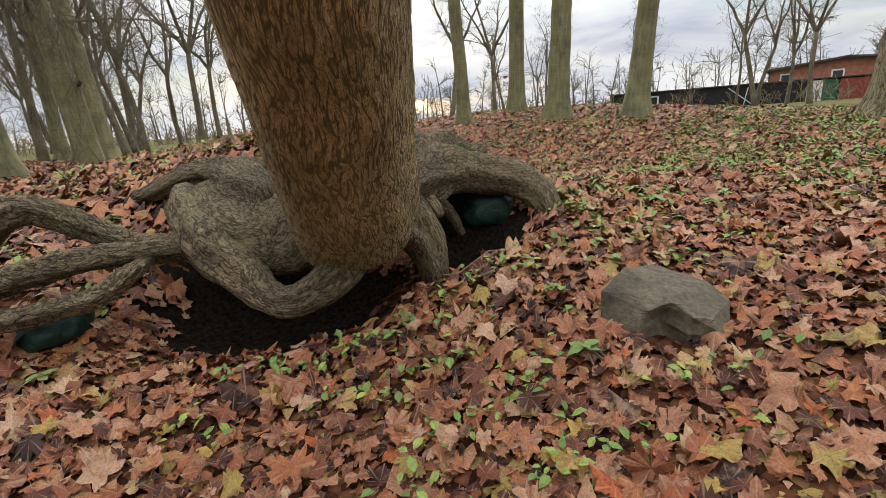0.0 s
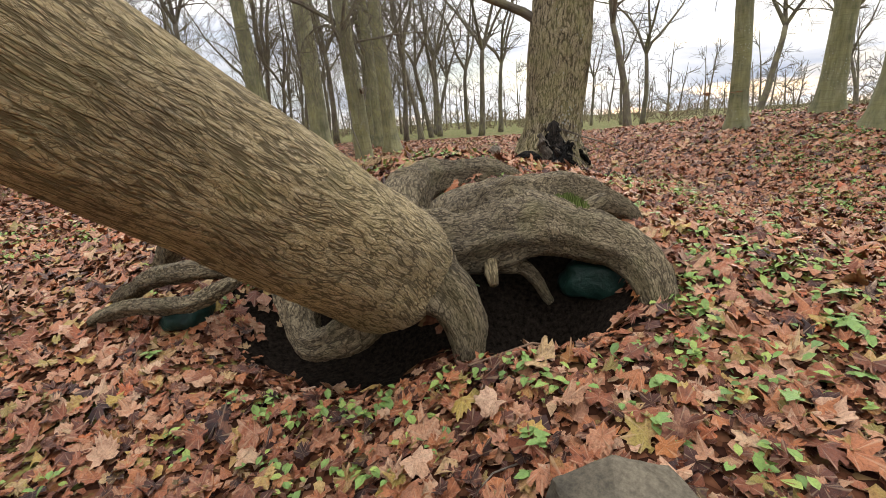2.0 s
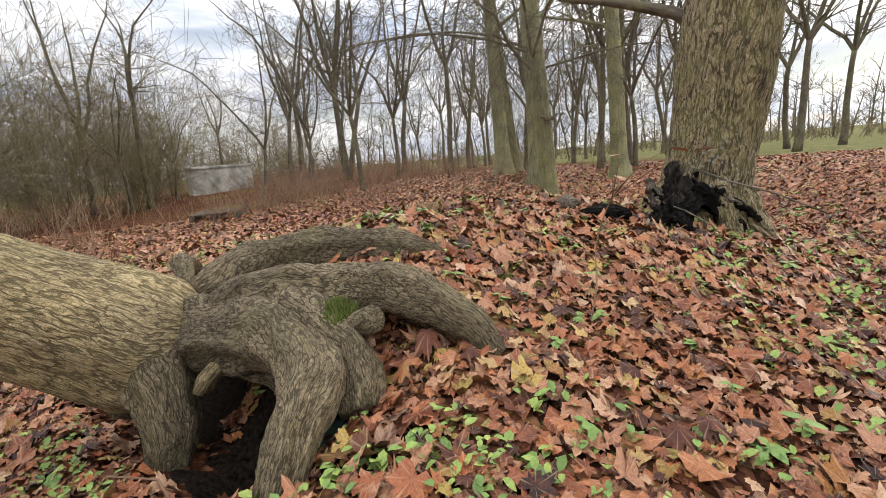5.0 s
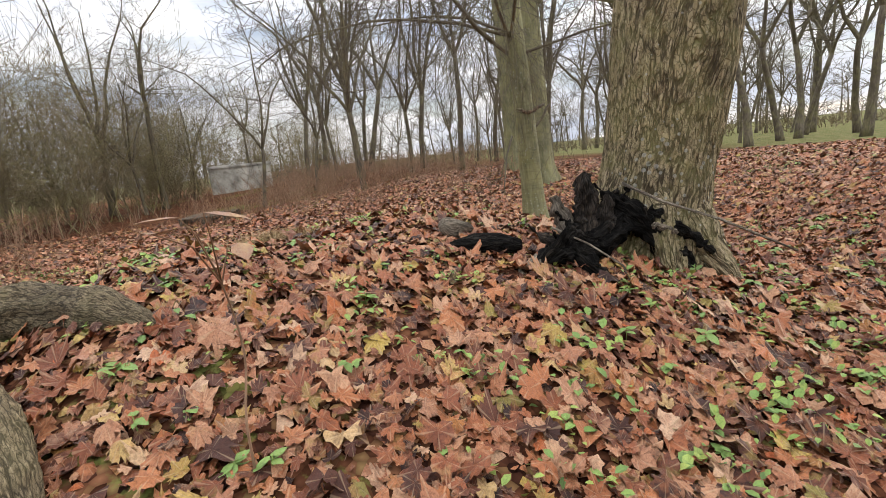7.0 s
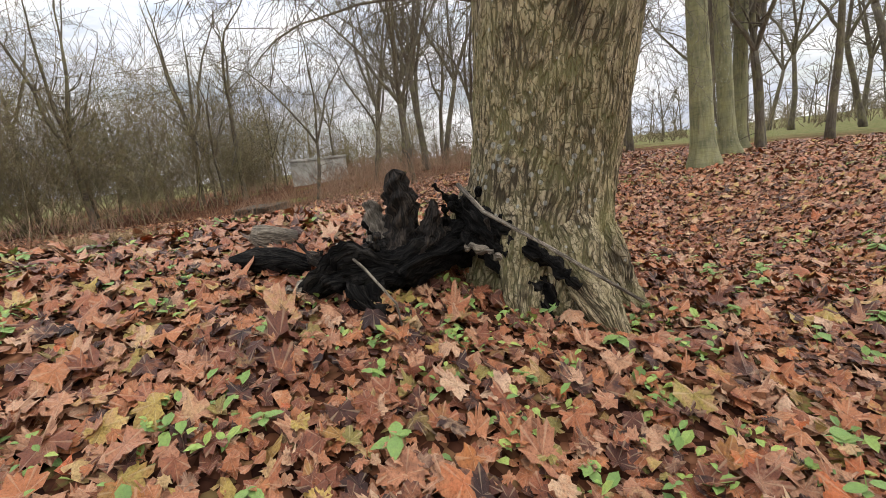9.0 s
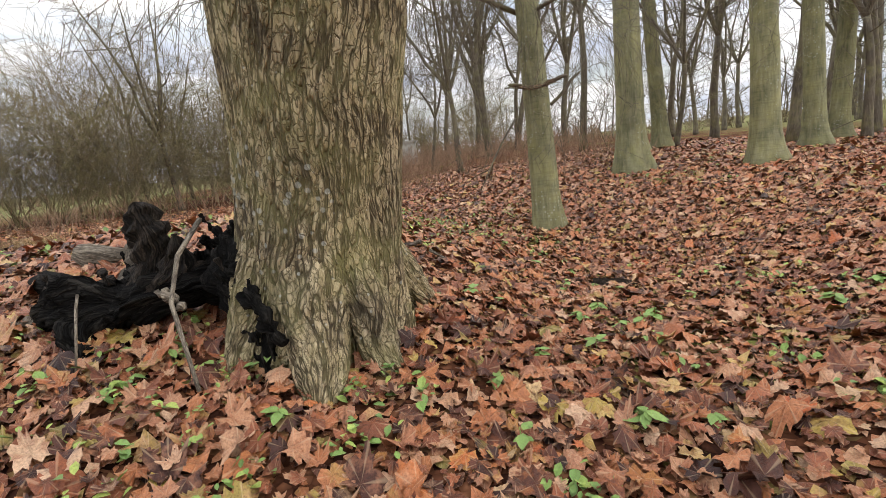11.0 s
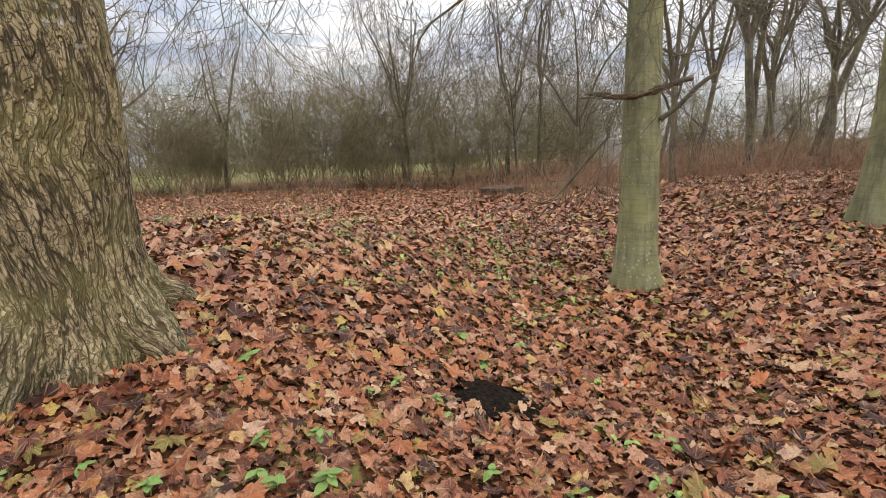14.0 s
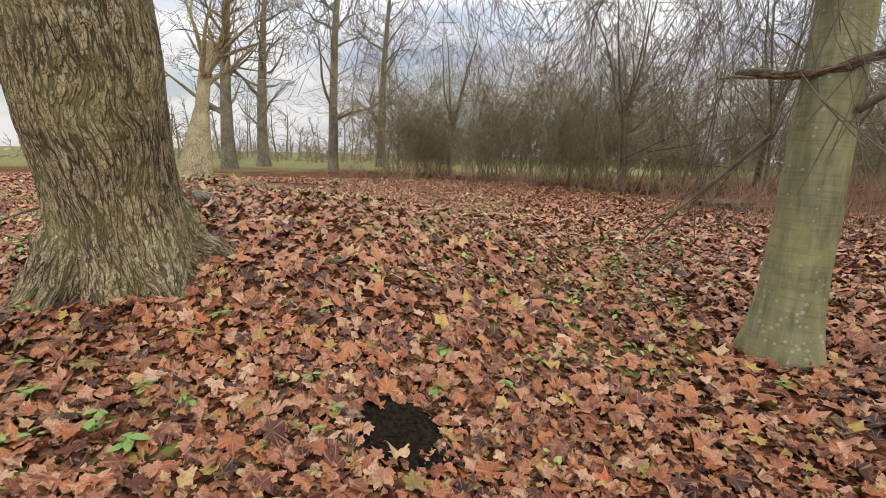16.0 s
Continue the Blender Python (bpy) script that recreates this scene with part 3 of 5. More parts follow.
# ------------------------------------------------------------ trees of the wood
BEECH = "tall smooth-barked beech with greenish grey trunk"
for i, (x, y, h, r, lean) in enumerate([(-7.6, 10.55, 13, 0.25, (-0.055, -0.055)), (-11.6, 12.65, 18, 0.34, (-0.05, -0.02)), (-10.5, 15.2, 18, 0.28, (-0.04, -0.03)),
                                  (-16.0, 13.5, 17, 0.33, (-0.07, 0)), (-16.8, 14.5, 16, 0.27, (-0.08, -0.05)), (-12.8, 17.2, 17, 0.24, (0, -0.06)), (-14.6, 18.6, 15, 0.24, (0.0, 0.0)),
                                  (0.95, 14.3, 17, 0.20, (-0.05, 0)), (2.7, 15.4, 17, 0.25, (0.0, 0)), (3.45, 13.2, 17, 0.29, (0.03, 0)), (5.15, 12.1, 16, 0.27, (0.08, 0))]):
    tree("beech_tree", x, y, h, r, BARK_BEECH, 100 + i, BEECH, lean, (0.1 * math.sin(i), 0.1 * math.cos(i)), "beeches of the wood", 0.6 if i else 0.3, 4.6, 12, 3.6, 2, 0, 36 if i < 3 else 24, 30)

beech = bpy.data.objects["beech_tree"]


def local(o, x, y, z):
    return Vector((x, y, z)) - o.location


rl = random.Random(31)
for start, way, ln, r in ((local(beech, -7.9, 10.28, 2.5), (0.5, -0.8, 0.5), 5.5, 0.05), (local(beech, -7.9, 10.3, 2.6), (0.75, -0.1, 0.5), 4.5, 0.045), (local(beech, -7.9, 10.3, 2.35), (0.35, 0.8, 0.4), 3.6, 0.04), (local(beech, -8.0, 10.3, 3.0), (-0.3, -0.7, 0.3), 4.0, 0.04), (local(beech, -7.95, 10.3, 2.9), (0.1, -1.0, 0.4), 5.5, 0.045), (local(beech, -7.9, 10.35, 2.75), (0.75, -0.55, 0.45), 4.6, 0.045), (local(beech, -8.0, 10.3, 2.8), (-0.6, 0.5, 0.4), 4.0, 0.04)):
    out = []
    pts = bent(start, way, ln, 9, rl, 0.09, -0.05)
    out.append(tube(pts, [r * (1 - 0.08 * i) for i in range(10)], 6, cap=False))
    for i in range(1, 10):
        for _ in range(3):
            limbs(pts[i], (rl.gauss(0, 0.6) + way[0] * 0.6, rl.gauss(0, 0.6) + way[1] * 0.6, rl.uniform(-1.1, 0.0)), rl.uniform(1.0, 2.4), 0.009, 2, rl, out, -0.16, 0.0034, 0.18, (2, 4))
    part("low_limb", grained("low_limb", joined(out), BARK_FAR), beech, "thin drooping limb with fine twigs")
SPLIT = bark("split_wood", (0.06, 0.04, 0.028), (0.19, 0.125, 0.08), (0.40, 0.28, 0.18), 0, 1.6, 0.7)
q, w = smoothed([local(beech, -7.16, 10.11, 1.26), local(beech, -7.34, 10.32, 1.22), local(beech, -7.56, 10.56, 1.22), local(beech, -7.70, 10.76, 1.30), local(beech, -7.80, 10.92, 1.34)], [0.012, 0.036, 0.04, 0.034, 0.02], 8)
split = part("broken_branch", grained("broken_branch", tube(q, w, 18, 0.7, 81, True, 0.2, None, 0.02, 0.03, 0.3), SPLIT), beech, "splintered rotten branch across the trunk")
for a, c, r in (((-7.14, 10.06, 1.27), (-7.30, 10.27, 1.26), 0.026), ((-7.74, 10.83, 1.33), (-7.88, 11.02, 1.38), 0.032), ((-7.02, 10.0, 1.22), (-7.22, 10.2, 1.21), 0.012)):
    part("charred_end", grained("charred_end", tube(smoothed([local(beech, *a), (local(beech, *a) + local(beech, *c)) / 2 + Vector((0, 0, 0.012)), local(beech, *c)], [r * 0.6, r, r * 0.8], 4)[0], [r * 0.6] + [r] * 7 + [r * 0.8], 9, 0.5, 83), BARK_FAR), split, "dark broken end")
q, w = smoothed([local(beech, -7.72, 10.72, 0.92), local(beech, -7.79, 10.92, 1.08), local(beech, -7.90, 11.10, 1.30), local(beech, -7.98, 11.25, 1.42)], [0.035, 0.03, 0.028, 0.02], 6)
part("dead_stub", grained("dead_stub", tube(q, w, 10, 0.35, 84), BARK_FAR), beech, "dark dead branch stub")
out = []
p = [local(beech, -7.6, 10.1, 0.75), local(beech, -7.35, 9.85, 0.35), local(beech, -7.0, 9.65, -0.05), local(beech, -6.75, 9.5, -0.38)]
out.append(tube(p, [0.022, 0.018, 0.014, 0.008], 6))
limbs(p[1], (0.6, -0.6, -0.7), 0.9, 0.012, 1, rl, out, -0.03, 0.004)
limbs(p[2], (0.2, -0.9, -0.3), 0.7, 0.010, 1, rl, out, -0.03, 0.004)
part("dead_branch", grained("dead_branch", joined(out), BARK_FAR), beech, "dead branch hanging to the ground")

tree("park_tree", 8.25, 8.3, 6.5, 0.42, BARK_OLD, 140, "broad bare tree with thick forked limbs", (-0.06, 0.05), (0.2, 0), "", 0.6, 2.4, 14, 6.0, 3, 0.01, 30)
for i, (x, y, r) in enumerate(((3.5, -19.2, 0.45), (2.4, -26, 0.45), (-3.2, -17.1, 0.32), (-7.3, -30, 0.40))):
    tree("field_tree", x, y, 12 + i, r, BARK_FAR, 150 + i, "bare spreading tree at the edge of the field", (-0.06, 0), (0.2, 0.1), "trees at the field's edge", 0.4, 2.6, 16, 5.0, 3, 0, 14, 18, 0.012, (3, 4))

# slender trees further back: a few grown once, then repeated
rnd = random.Random(77)
def forked_tree(x, y, height, r0, seed, forks, label):
    """A woodland tree whose stem parts into a few rising limbs, each with a fan of twigs."""
    g = random.Random(seed)
    base = new("slender_tree")
    base.location = (x, y, gz(x, y))
    split = height * g.uniform(0.30, 0.5)
    stem = bent((0, 0, -0.2), (g.gauss(0, 0.06), g.gauss(0, 0.06), 1), split, 8, g, 0.05, 0.03)
    part("trunk", grained("trunk", tube(stem, [r0 * (1.35 if i == 0 else 1.1 if i == 1 else 1 - 0.04 * i) for i in range(9)], 10, 0.06, seed), BARK_FAR), base)
    out = []
    for k in range(forks):
        a = 6.283 * (k + g.uniform(-0.25, 0.25)) / forks
        limb = bent(stem[-1], (0.38 * math.cos(a), 0.38 * math.sin(a), 1), (height - split) * g.uniform(0.75, 1.05), 9, g, 0.11, 0.03)
        rad = [max(0.012, r0 * 0.62 * (1 - 0.098 * i)) for i in range(10)]
        out.append(tube(limb, rad, 6, cap=False))
        for i in range(1, 10):
            for _ in range(1 + i % 2):
                b2 = g.uniform(0, 6.283)
                limbs(limb[i], (math.cos(b2), math.sin(b2), g.uniform(0.1, 0.9)), g.uniform(0.9, 2.2) * (1.15 - 0.06 * i), max(0.012, rad[i] * 0.45), 2, g, out, 0.05, 0.006, 0.2, (3, 4))
    for i in range(2, 8):       # lesser boughs below the fork
        b2 = g.uniform(0, 6.283)
        limbs(stem[i], (math.cos(b2), math.sin(b2), g.uniform(-0.1, 0.6)), g.uniform(0.8, 1.8), 0.02, 2, g, out, 0.0, 0.006, 0.2, (2, 3))
    part("crown", grained("crown", joined(out), BARK_FAR), base, "bare winter limbs and twigs")
    return tagged(base, label, "tree", "slender trees of the far wood")


kinds = [forked_tree(-30 - 3 * i, 44 + 2 * i, 9.5 + 1.2 * i, 0.10 + 0.022 * i, 200 + i, 3 + i % 2, "bare woodland tree with forked grey-brown limbs") for i in range(6)]


def plant_tree(x, y, k, s=1.0):
    return copy_thing(kinds[k % len(kinds)], Matrix.Translation((x, y, gz(x, y) - 0.05)) @ Matrix.Rotation(rnd.uniform(0, 6.28), 4, "Z") @ Matrix.Scale(s, 4))


for x, y, k in ((-15.5, 20, 3), (-17.2, 26.4, 4), (-4.0, 25.7, 4), (-15.2, 22.2, 2), (-22.6, 24, 5), (-15.2, 31, 5), (-17.5, 38.7, 5), (-12, 44, 4), (-7, 45.5, 5), (-19.1, 36, 4),
                (-17.0, 7.3, 1), (-18.9, 12, 2), (-20.6, 17.3, 3), (-16.8, 14.9, 0), (-24.7, 23.2, 3), (-31.6, 18.3, 4), (-14.0, 19.0, 1), (-14.4, 17.4, 2)):
    plant_tree(x, y, k)
for x, y, k, z in ((-24, 7.5, 2, 1.0), (-27, 4.6, 3, 0.95), (-30, 8.6, 4, 1.05), (-22.5, 10.2, 1, 1.0), (-34, 5.5, 5, 1.0), (-20.5, 5.2, 0, 0.9), (-26, 11.5, 3, 1.1), (-17.5, 3.2, 0, 0.85)):
    plant_tree(x, y, k, z)
for _ in range(26):
    x, y = rnd.uniform(-50, -19), rnd.uniform(4, 42)
    plant_tree(x, y, rnd.randint(0, 5), rnd.uniform(0.85, 1.25))
for _ in range(14):
    x, y = rnd.uniform(-16, 30), rnd.uniform(34, 66)
    plant_tree(x, y, rnd.randint(2, 5), rnd.uniform(0.85, 1.2))
for _ in range(8):
    a = rnd.uniform(0, 1)
    x, y = -9 - 26 * a + rnd.gauss(0, 3), -18 + 18 * a + rnd.gauss(0, 3)
    plant_tree(x, y, rnd.randint(0, 3), rnd.uniform(0.6, 0.9))


for _ in range(6):
    x, y = rnd.uniform(-27, -14), rnd.uniform(-11, -1.5)
    plant_tree(x, y, rnd.randint(0, 3), rnd.uniform(0.7, 1.0))


# ------------------------------------------------------------ thicket
def shrub(seed, height, spread, stems, place):
    rd = random.Random(seed)
    b = new("thicket_shrub")
    b.location = place
    for _ in range(stems):
        a, q = rd.uniform(0, 6.28), rd.uniform(0, spread)
        out = []
        limbs((q * math.cos(a), q * math.sin(a), -0.1), (rd.gauss(0, 0.35), rd.gauss(0, 0.35), 1), height * rd.uniform(0.45, 1.0), rd.uniform(0.012, 0.035), 2, rd, out, 0.05, 0.008, 0.14, (5, 7))
        part("stem", grained("stem", joined(out), rd.choice((TWIG, TWIG, TWIG_PALE))), b)
    return tagged(b, "dense leafless brown shrub in the thicket", "shrub", "shrubs of the thicket")


TWIG = bark("twig_bark", (0.10, 0.08, 0.05), (0.19, 0.152, 0.095), (0.30, 0.245, 0.155), 0.35, 0.8, 0.0)
TWIG_PALE = bark("pale_twig_bark", (0.13, 0.115, 0.055), (0.23, 0.205, 0.105), (0.34, 0.31, 0.18), 0.5, 0.8, 0.0)
thicket_kinds = [shrub(300 + i, 4.6 + 0.9 * i, 1.2, 10, (-26 - 3 * i, -14, gz(-26 - 3 * i, -14))) for i in range(5)]
LINE = [(-4.5, -14), (-7, -11.5), (-11, -7.6), (-14.5, -4.0), (-18.5, -2.6), (-24, -1.5), (-31, -1.0), (-38, 3), (-48, 12)]
for _ in range(92):
    k = rnd.uniform(0.0, len(LINE) - 1.01)
    i = int(k)
    x = LINE[i][0] + (LINE[i + 1][0] - LINE[i][0]) * (k - i)
    y = LINE[i][1] + (LINE[i + 1][1] - LINE[i][1]) * (k - i)
    back = rnd.uniform(0, 6.5)
    x, y = x - back * 0.75, y - back * 0.65
    copy_thing(rnd.choice(thicket_kinds), Matrix.Translation((x, y, gz(x, y))) @ Matrix.Rotation(rnd.uniform(0, 6.28), 4, "Z") @ Matrix.Scale(rnd.uniform(0.5, 0.95), 4))


# ------------------------------------------------------------ stone
def stone_mat():
    m, n, l, b = material("field_stone", 0.85)
    geo = n.new("ShaderNodeNewGeometry")
    a = noise_node(n, l, 3.0, 6, 0.6, geo.outputs["Position"])
    c = noise_node(n, l, 40.0, 4, 0.7, geo.outputs["Position"])
    t = ramp(n, [(0.3, (0.065, 0.055, 0.038)), (0.55, (0.155, 0.128, 0.085)), (0.75, (0.26, 0.22, 0.155))])
    l.new(a.outputs["Fac"], t.inputs["Fac"])
    g = ramp(n, [(0.35, (0.6, 0.6, 0.6)), (0.65, (1.15, 1.15, 1.15))])
    l.new(c.outputs["Fac"], g.inputs["Fac"])
    l.new(mixed(n, l, 1.0, t.outputs["Color"], g.outputs["Color"], "MULTIPLY"), b.inputs["Base Color"])
    bump(n, l, b, c.outputs["Fac"], 0.5, 0.01)
    return m


STONE = stone_mat()


def hull_stone(name, corners, place, label):
    bm = bmesh.new()
    for c in corners:
        bm.verts.new(c)
    bmesh.ops.convex_hull(bm, input=bm.verts)
    bmesh.ops.triangulate(bm, faces=bm.faces)
    bmesh.ops.subdivide_edges(bm, edges=bm.edges, cuts=9, use_grid_fill=True)
    for v in bm.verts:
        v.co += noise.noise_vector(v.co * 3) * 0.012 + noise.noise_vector(v.co * 21) * 0.006
        d = (v.co - Vector((-0.03, -0.20, 0.0))).length      # the broken notch in the front
        if d < 0.17:
            v.co += Vector((0, 1, 0.25)) * (0.17 - d) * 1.1
    for f in bm.faces:
        f.smooth = False
    me = bpy.data.meshes.new(name)
    bm.to_mesh(me)
    bm.free()
    me.materials.append(STONE)
    ob = new(name, me)
    ob.location = place
    ob.scale = (1.12, 1.12, 1.12)
    return tagged(ob, label, "stone")


sx, sy2 = 1.12, 2.16
hull_stone("field_stone", [(-0.28, 0.02, 0.0), (-0.26, 0.1, 0.12), (-0.10, 0.22, 0.20), (0.06, 0.26, 0.18), (0.26, 0.12, 0.13), (0.30, 0.0, 0.08), (0.22, -0.16, -0.02), (0.02, -0.26, -0.02),
                           (-0.02, -0.05, 0.14), (0.05, -0.24, 0.06), (-0.26, 0.1, -0.12), (0.25, 0.1, -0.12), (0, 0.24, -0.12), (0.05, -0.2, -0.12)], (sx, sy2, gz(sx, sy2) + 0.03), "angular grey-brown boulder lying in fallen leaves")

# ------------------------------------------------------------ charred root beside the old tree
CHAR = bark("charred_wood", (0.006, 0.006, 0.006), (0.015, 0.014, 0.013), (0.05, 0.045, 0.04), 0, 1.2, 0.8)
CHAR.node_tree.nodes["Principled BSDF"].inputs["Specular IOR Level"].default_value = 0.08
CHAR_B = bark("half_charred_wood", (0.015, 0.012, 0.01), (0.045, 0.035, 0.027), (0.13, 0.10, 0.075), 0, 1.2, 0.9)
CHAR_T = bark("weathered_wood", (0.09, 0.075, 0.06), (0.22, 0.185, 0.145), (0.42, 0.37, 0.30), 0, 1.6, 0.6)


def charred_root():
    b = new("charred_root")
    z = lambda x, y, h: (x, y, gz(x, y) + h)

    def piece(name, p, r, seed, mat, label="", sides=36, rough=0.75):
        q, w = smoothed([z(*c) for c in p], r, 10)
        part(name, grained(name, tube(q, w, sides, rough, seed, True, 0.16, None, 0.055, 0.07, 0.55), mat), b, label)

    piece("stem", [(-1.55, 8.66, 0.28), (-1.34, 8.42, 0.22), (-1.20, 8.15, 0.18), (-1.16, 7.95, 0.16), (-1.12, 7.78, 0.09), (-1.06, 7.62, -0.02)], [0.17, 0.15, 0.15, 0.17, 0.13, 0.05], 61, CHAR)
    piece("stem", [(-1.18, 8.0, 0.06), (-1.00, 8.02, 0.05), (-0.92, 8.1, -0.06)], [0.15, 0.11, 0.06], 67, CHAR)
    piece("shoulder", [(-1.66, 8.66, 0.40), (-1.46, 8.74, 0.42), (-1.30, 8.86, 0.26), (-1.20, 9.0, 0.06), (-1.16, 9.06, -0.1)], [0.13, 0.14, 0.12, 0.09, 0.05], 62, CHAR)
    piece("stub", [(-1.30, 8.22, 0.15), (-1.36, 8.27, 0.40), (-1.37, 8.25, 0.60), (-1.36, 8.23, 0.72)], [0.13, 0.10, 0.09, 0.02], 63, CHAR_B, "", 18, 0.5)
    piece("stub", [(-1.32, 8.36, 0.15), (-1.36, 8.42, 0.36), (-1.37, 8.45, 0.56)], [0.13, 0.09, 0.03], 64, CHAR_B, "", 18, 0.5)
    piece("stub", [(-1.35, 8.10, 0.12), (-1.47, 8.08, 0.30), (-1.52, 8.02, 0.46)], [0.11, 0.09, 0.02], 65, CHAR_T, "grey splintered stub", 16, 0.5)
    piece("hook", [(-1.36, 8.84, 0.46), (-1.22, 8.98, 0.40), (-1.12, 9.14, 0.30), (-1.08, 9.26, 0.24)], [0.06, 0.05, 0.04, 0.015], 66, CHAR, "", 14, 0.3)
    piece("splinter", [(-1.02, 8.62, 0.42), (-0.98, 8.72, 0.44), (-0.96, 8.80, 0.40)], [0.02, 0.012, 0.004], 68, CHAR_T, "pale splintered wood", 8)
    piece("splinter", [(-1.10, 7.66, 0.06), (-1.02, 7.52, 0.03), (-0.98, 7.42, -0.02)], [0.04, 0.025, 0.008], 69, CHAR_T, "pale splintered wood", 8)
    g = random.Random(12)
    for k in range(26):         # ragged burnt shards along the stem and the shoulder
        t = g.random()
        x, y, h = (-1.55 + 0.42 * t, 8.62 - 0.85 * t, 0.30 - 0.12 * t) if k % 3 else (-1.62 + 0.4 * t, 8.62 + 0.3 * t, 0.48 - 0.3 * t)
        d = Vector((g.gauss(0.2, 0.6), g.gauss(-0.2, 0.6), g.uniform(0.3, 1.0))).normalized() * g.uniform(0.12, 0.26)
        piece("shard", [(x, y, h), (x + d.x * 0.6, y + d.y * 0.6, h + d.z * 0.5), (x + d.x, y + d.y, h + d.z)], [g.uniform(0.035, 0.06), 0.025, 0.004], 80 + k, CHAR if k % 4 else CHAR_B, "", 8, 0.6)
    return tagged(b, "charred black broken root lying against the old tree", "root")


charred_root()
b = new("charred_log", grained("charred_log", tube([(-1.38, 7.62, gz(-1.38, 7.62) + 0.07), (-1.40, 7.45, gz(-1.40, 7.45) + 0.10), (-1.43, 7.27, gz(-1.43, 7.27) + 0.10), (-1.49, 7.06, gz(-1.49, 7.06) + 0.05)], [0.07, 0.09, 0.08, 0.03], 16, 0.3, 71, True, 0.1), CHAR))
tagged(b, "short charred black log lying in the leaves", "log")
b = new("stump", grained("stump", tube([(-1.98, 7.35, gz(-1.98, 7.35) + 0.02), (-1.85, 7.15, gz(-1.85, 7.15) + 0.09), (-1.82, 7.08, gz(-1.82, 7.08) + 0.13)], [0.10, 0.10, 0.06], 16, 0.3, 72, True, 0.1), CHAR_T))
tagged(b, "small weathered wood stump lying in the leaves", "stump")


def stick(pts, r, mat, label, name="fallen_branch"):
    p = [Vector((x, y, gz(x, y) + h)) for x, y, h in pts]
    ob = new(name, grained(name, tube(p, [r * (1 - 0.5 * i / (len(p) - 1)) for i in range(len(p))], 8, 0.3, int(abs(pts[0][0]) * 97)), mat))
    return tagged(ob, label, "branch")


stick([(-1.40, 8.62, 0.66), (-1.06, 8.74, 0.62), (-0.72, 8.98, 0.60), (-0.40, 9.34, 0.46)], 0.015, CHAR_T, "long grey dead branch leaning on the charred root")
stick([(-1.22, 7.85, 0.28), (-1.0, 8.05, 0.22), (-0.82, 8.22, 0.14), (-0.74, 8.25, -0.02)], 0.010, CHAR_T, "thin pale bent stick standing in the leaves")


# ------------------------------------------------------------ leaves
def leaf_mat(name, stops, rough=0.55, vein=(0.62, 0.45, 0.28), spot=0.45):
    m, n, l, b = material(name, rough)
    geo = n.new("ShaderNodeNewGeometry")
    r = ramp(n, stops)
    l.new(geo.outputs["Random Per Island"], r.inputs["Fac"])
    # each blade fades towards a second tone of its own, in soft blotches
    jump = n.new("ShaderNodeMath")
    jump.operation = "MULTIPLY"
    jump.inputs[1].default_value = 37.3
    l.new(geo.outputs["Random Per Island"], jump.inputs[0])
    part2 = n.new("ShaderNodeMath")
    part2.operation = "FRACT"
    l.new(jump.outputs["Value"], part2.inputs[0])
    r2 = ramp(n, stops)
    l.new(part2.outputs["Value"], r2.inputs["Fac"])
    soft = noise_node(n, l, 17, 3, 0.6, geo.outputs["Position"])
    sr = ramp(n, [(0.46, (0, 0, 0)), (0.60, (spot, spot, spot))])
    l.new(soft.outputs["Fac"], sr.inputs["Fac"])
    col = mixed(n, l, sr.outputs["Color"], r.outputs["Color"], r2.outputs["Color"])
    nz = noise_node(n, l, 90, 6, 0.72, geo.outputs["Position"])
    sh = ramp(n, [(0.34, (0.55, 0.50, 0.47)), (0.5, (0.97, 0.95, 0.93)), (0.66, (1.22, 1.20, 1.18))])
    l.new(nz.outputs["Fac"], sh.inputs["Fac"])
    col = mixed(n, l, 1.0, col, sh.outputs["Color"], "MULTIPLY")
    # veins fan out from the stalk
    at = n.new("ShaderNodeAttribute")
    at.attribute_name = "blade"
    sp = n.new("ShaderNodeSeparateXYZ")
    l.new(at.outputs["Vector"], sp.inputs["Vector"])
    an = n.new("ShaderNodeMath")
    an.operation = "ARCTAN2"
    l.new(sp.outputs["X"], an.inputs[0])
    l.new(sp.outputs["Y"], an.inputs[1])
    sc = n.new("ShaderNodeMath")
    sc.operation = "MULTIPLY"
    sc.inputs[1].default_value = 6.4
    l.new(an.outputs["Value"], sc.inputs[0])
    co = n.new("ShaderNodeMath")
    co.operation = "COSINE"
    l.new(sc.outputs["Value"], co.inputs[0])
    vr = ramp(n, [(0.90, (0, 0, 0)), (0.99, (0.55, 0.55, 0.55))])
    l.new(co.outputs["Value"], vr.inputs["Fac"])
    col = mixed(n, l, vr.outputs["Color"], col, mixed(n, l, 0.5, col, vein))
    l.new(col, b.inputs["Base Color"])
    h = n.new("ShaderNodeMath")
    h.operation = "MULTIPLY_ADD"
    l.new(vr.outputs["Color"], h.inputs[0])
    h.inputs[1].default_value = 0.5
    l.new(nz.outputs["Fac"], h.inputs[2])
    bump(n, l, b, h.outputs["Value"], 0.8, 0.008)
    return m


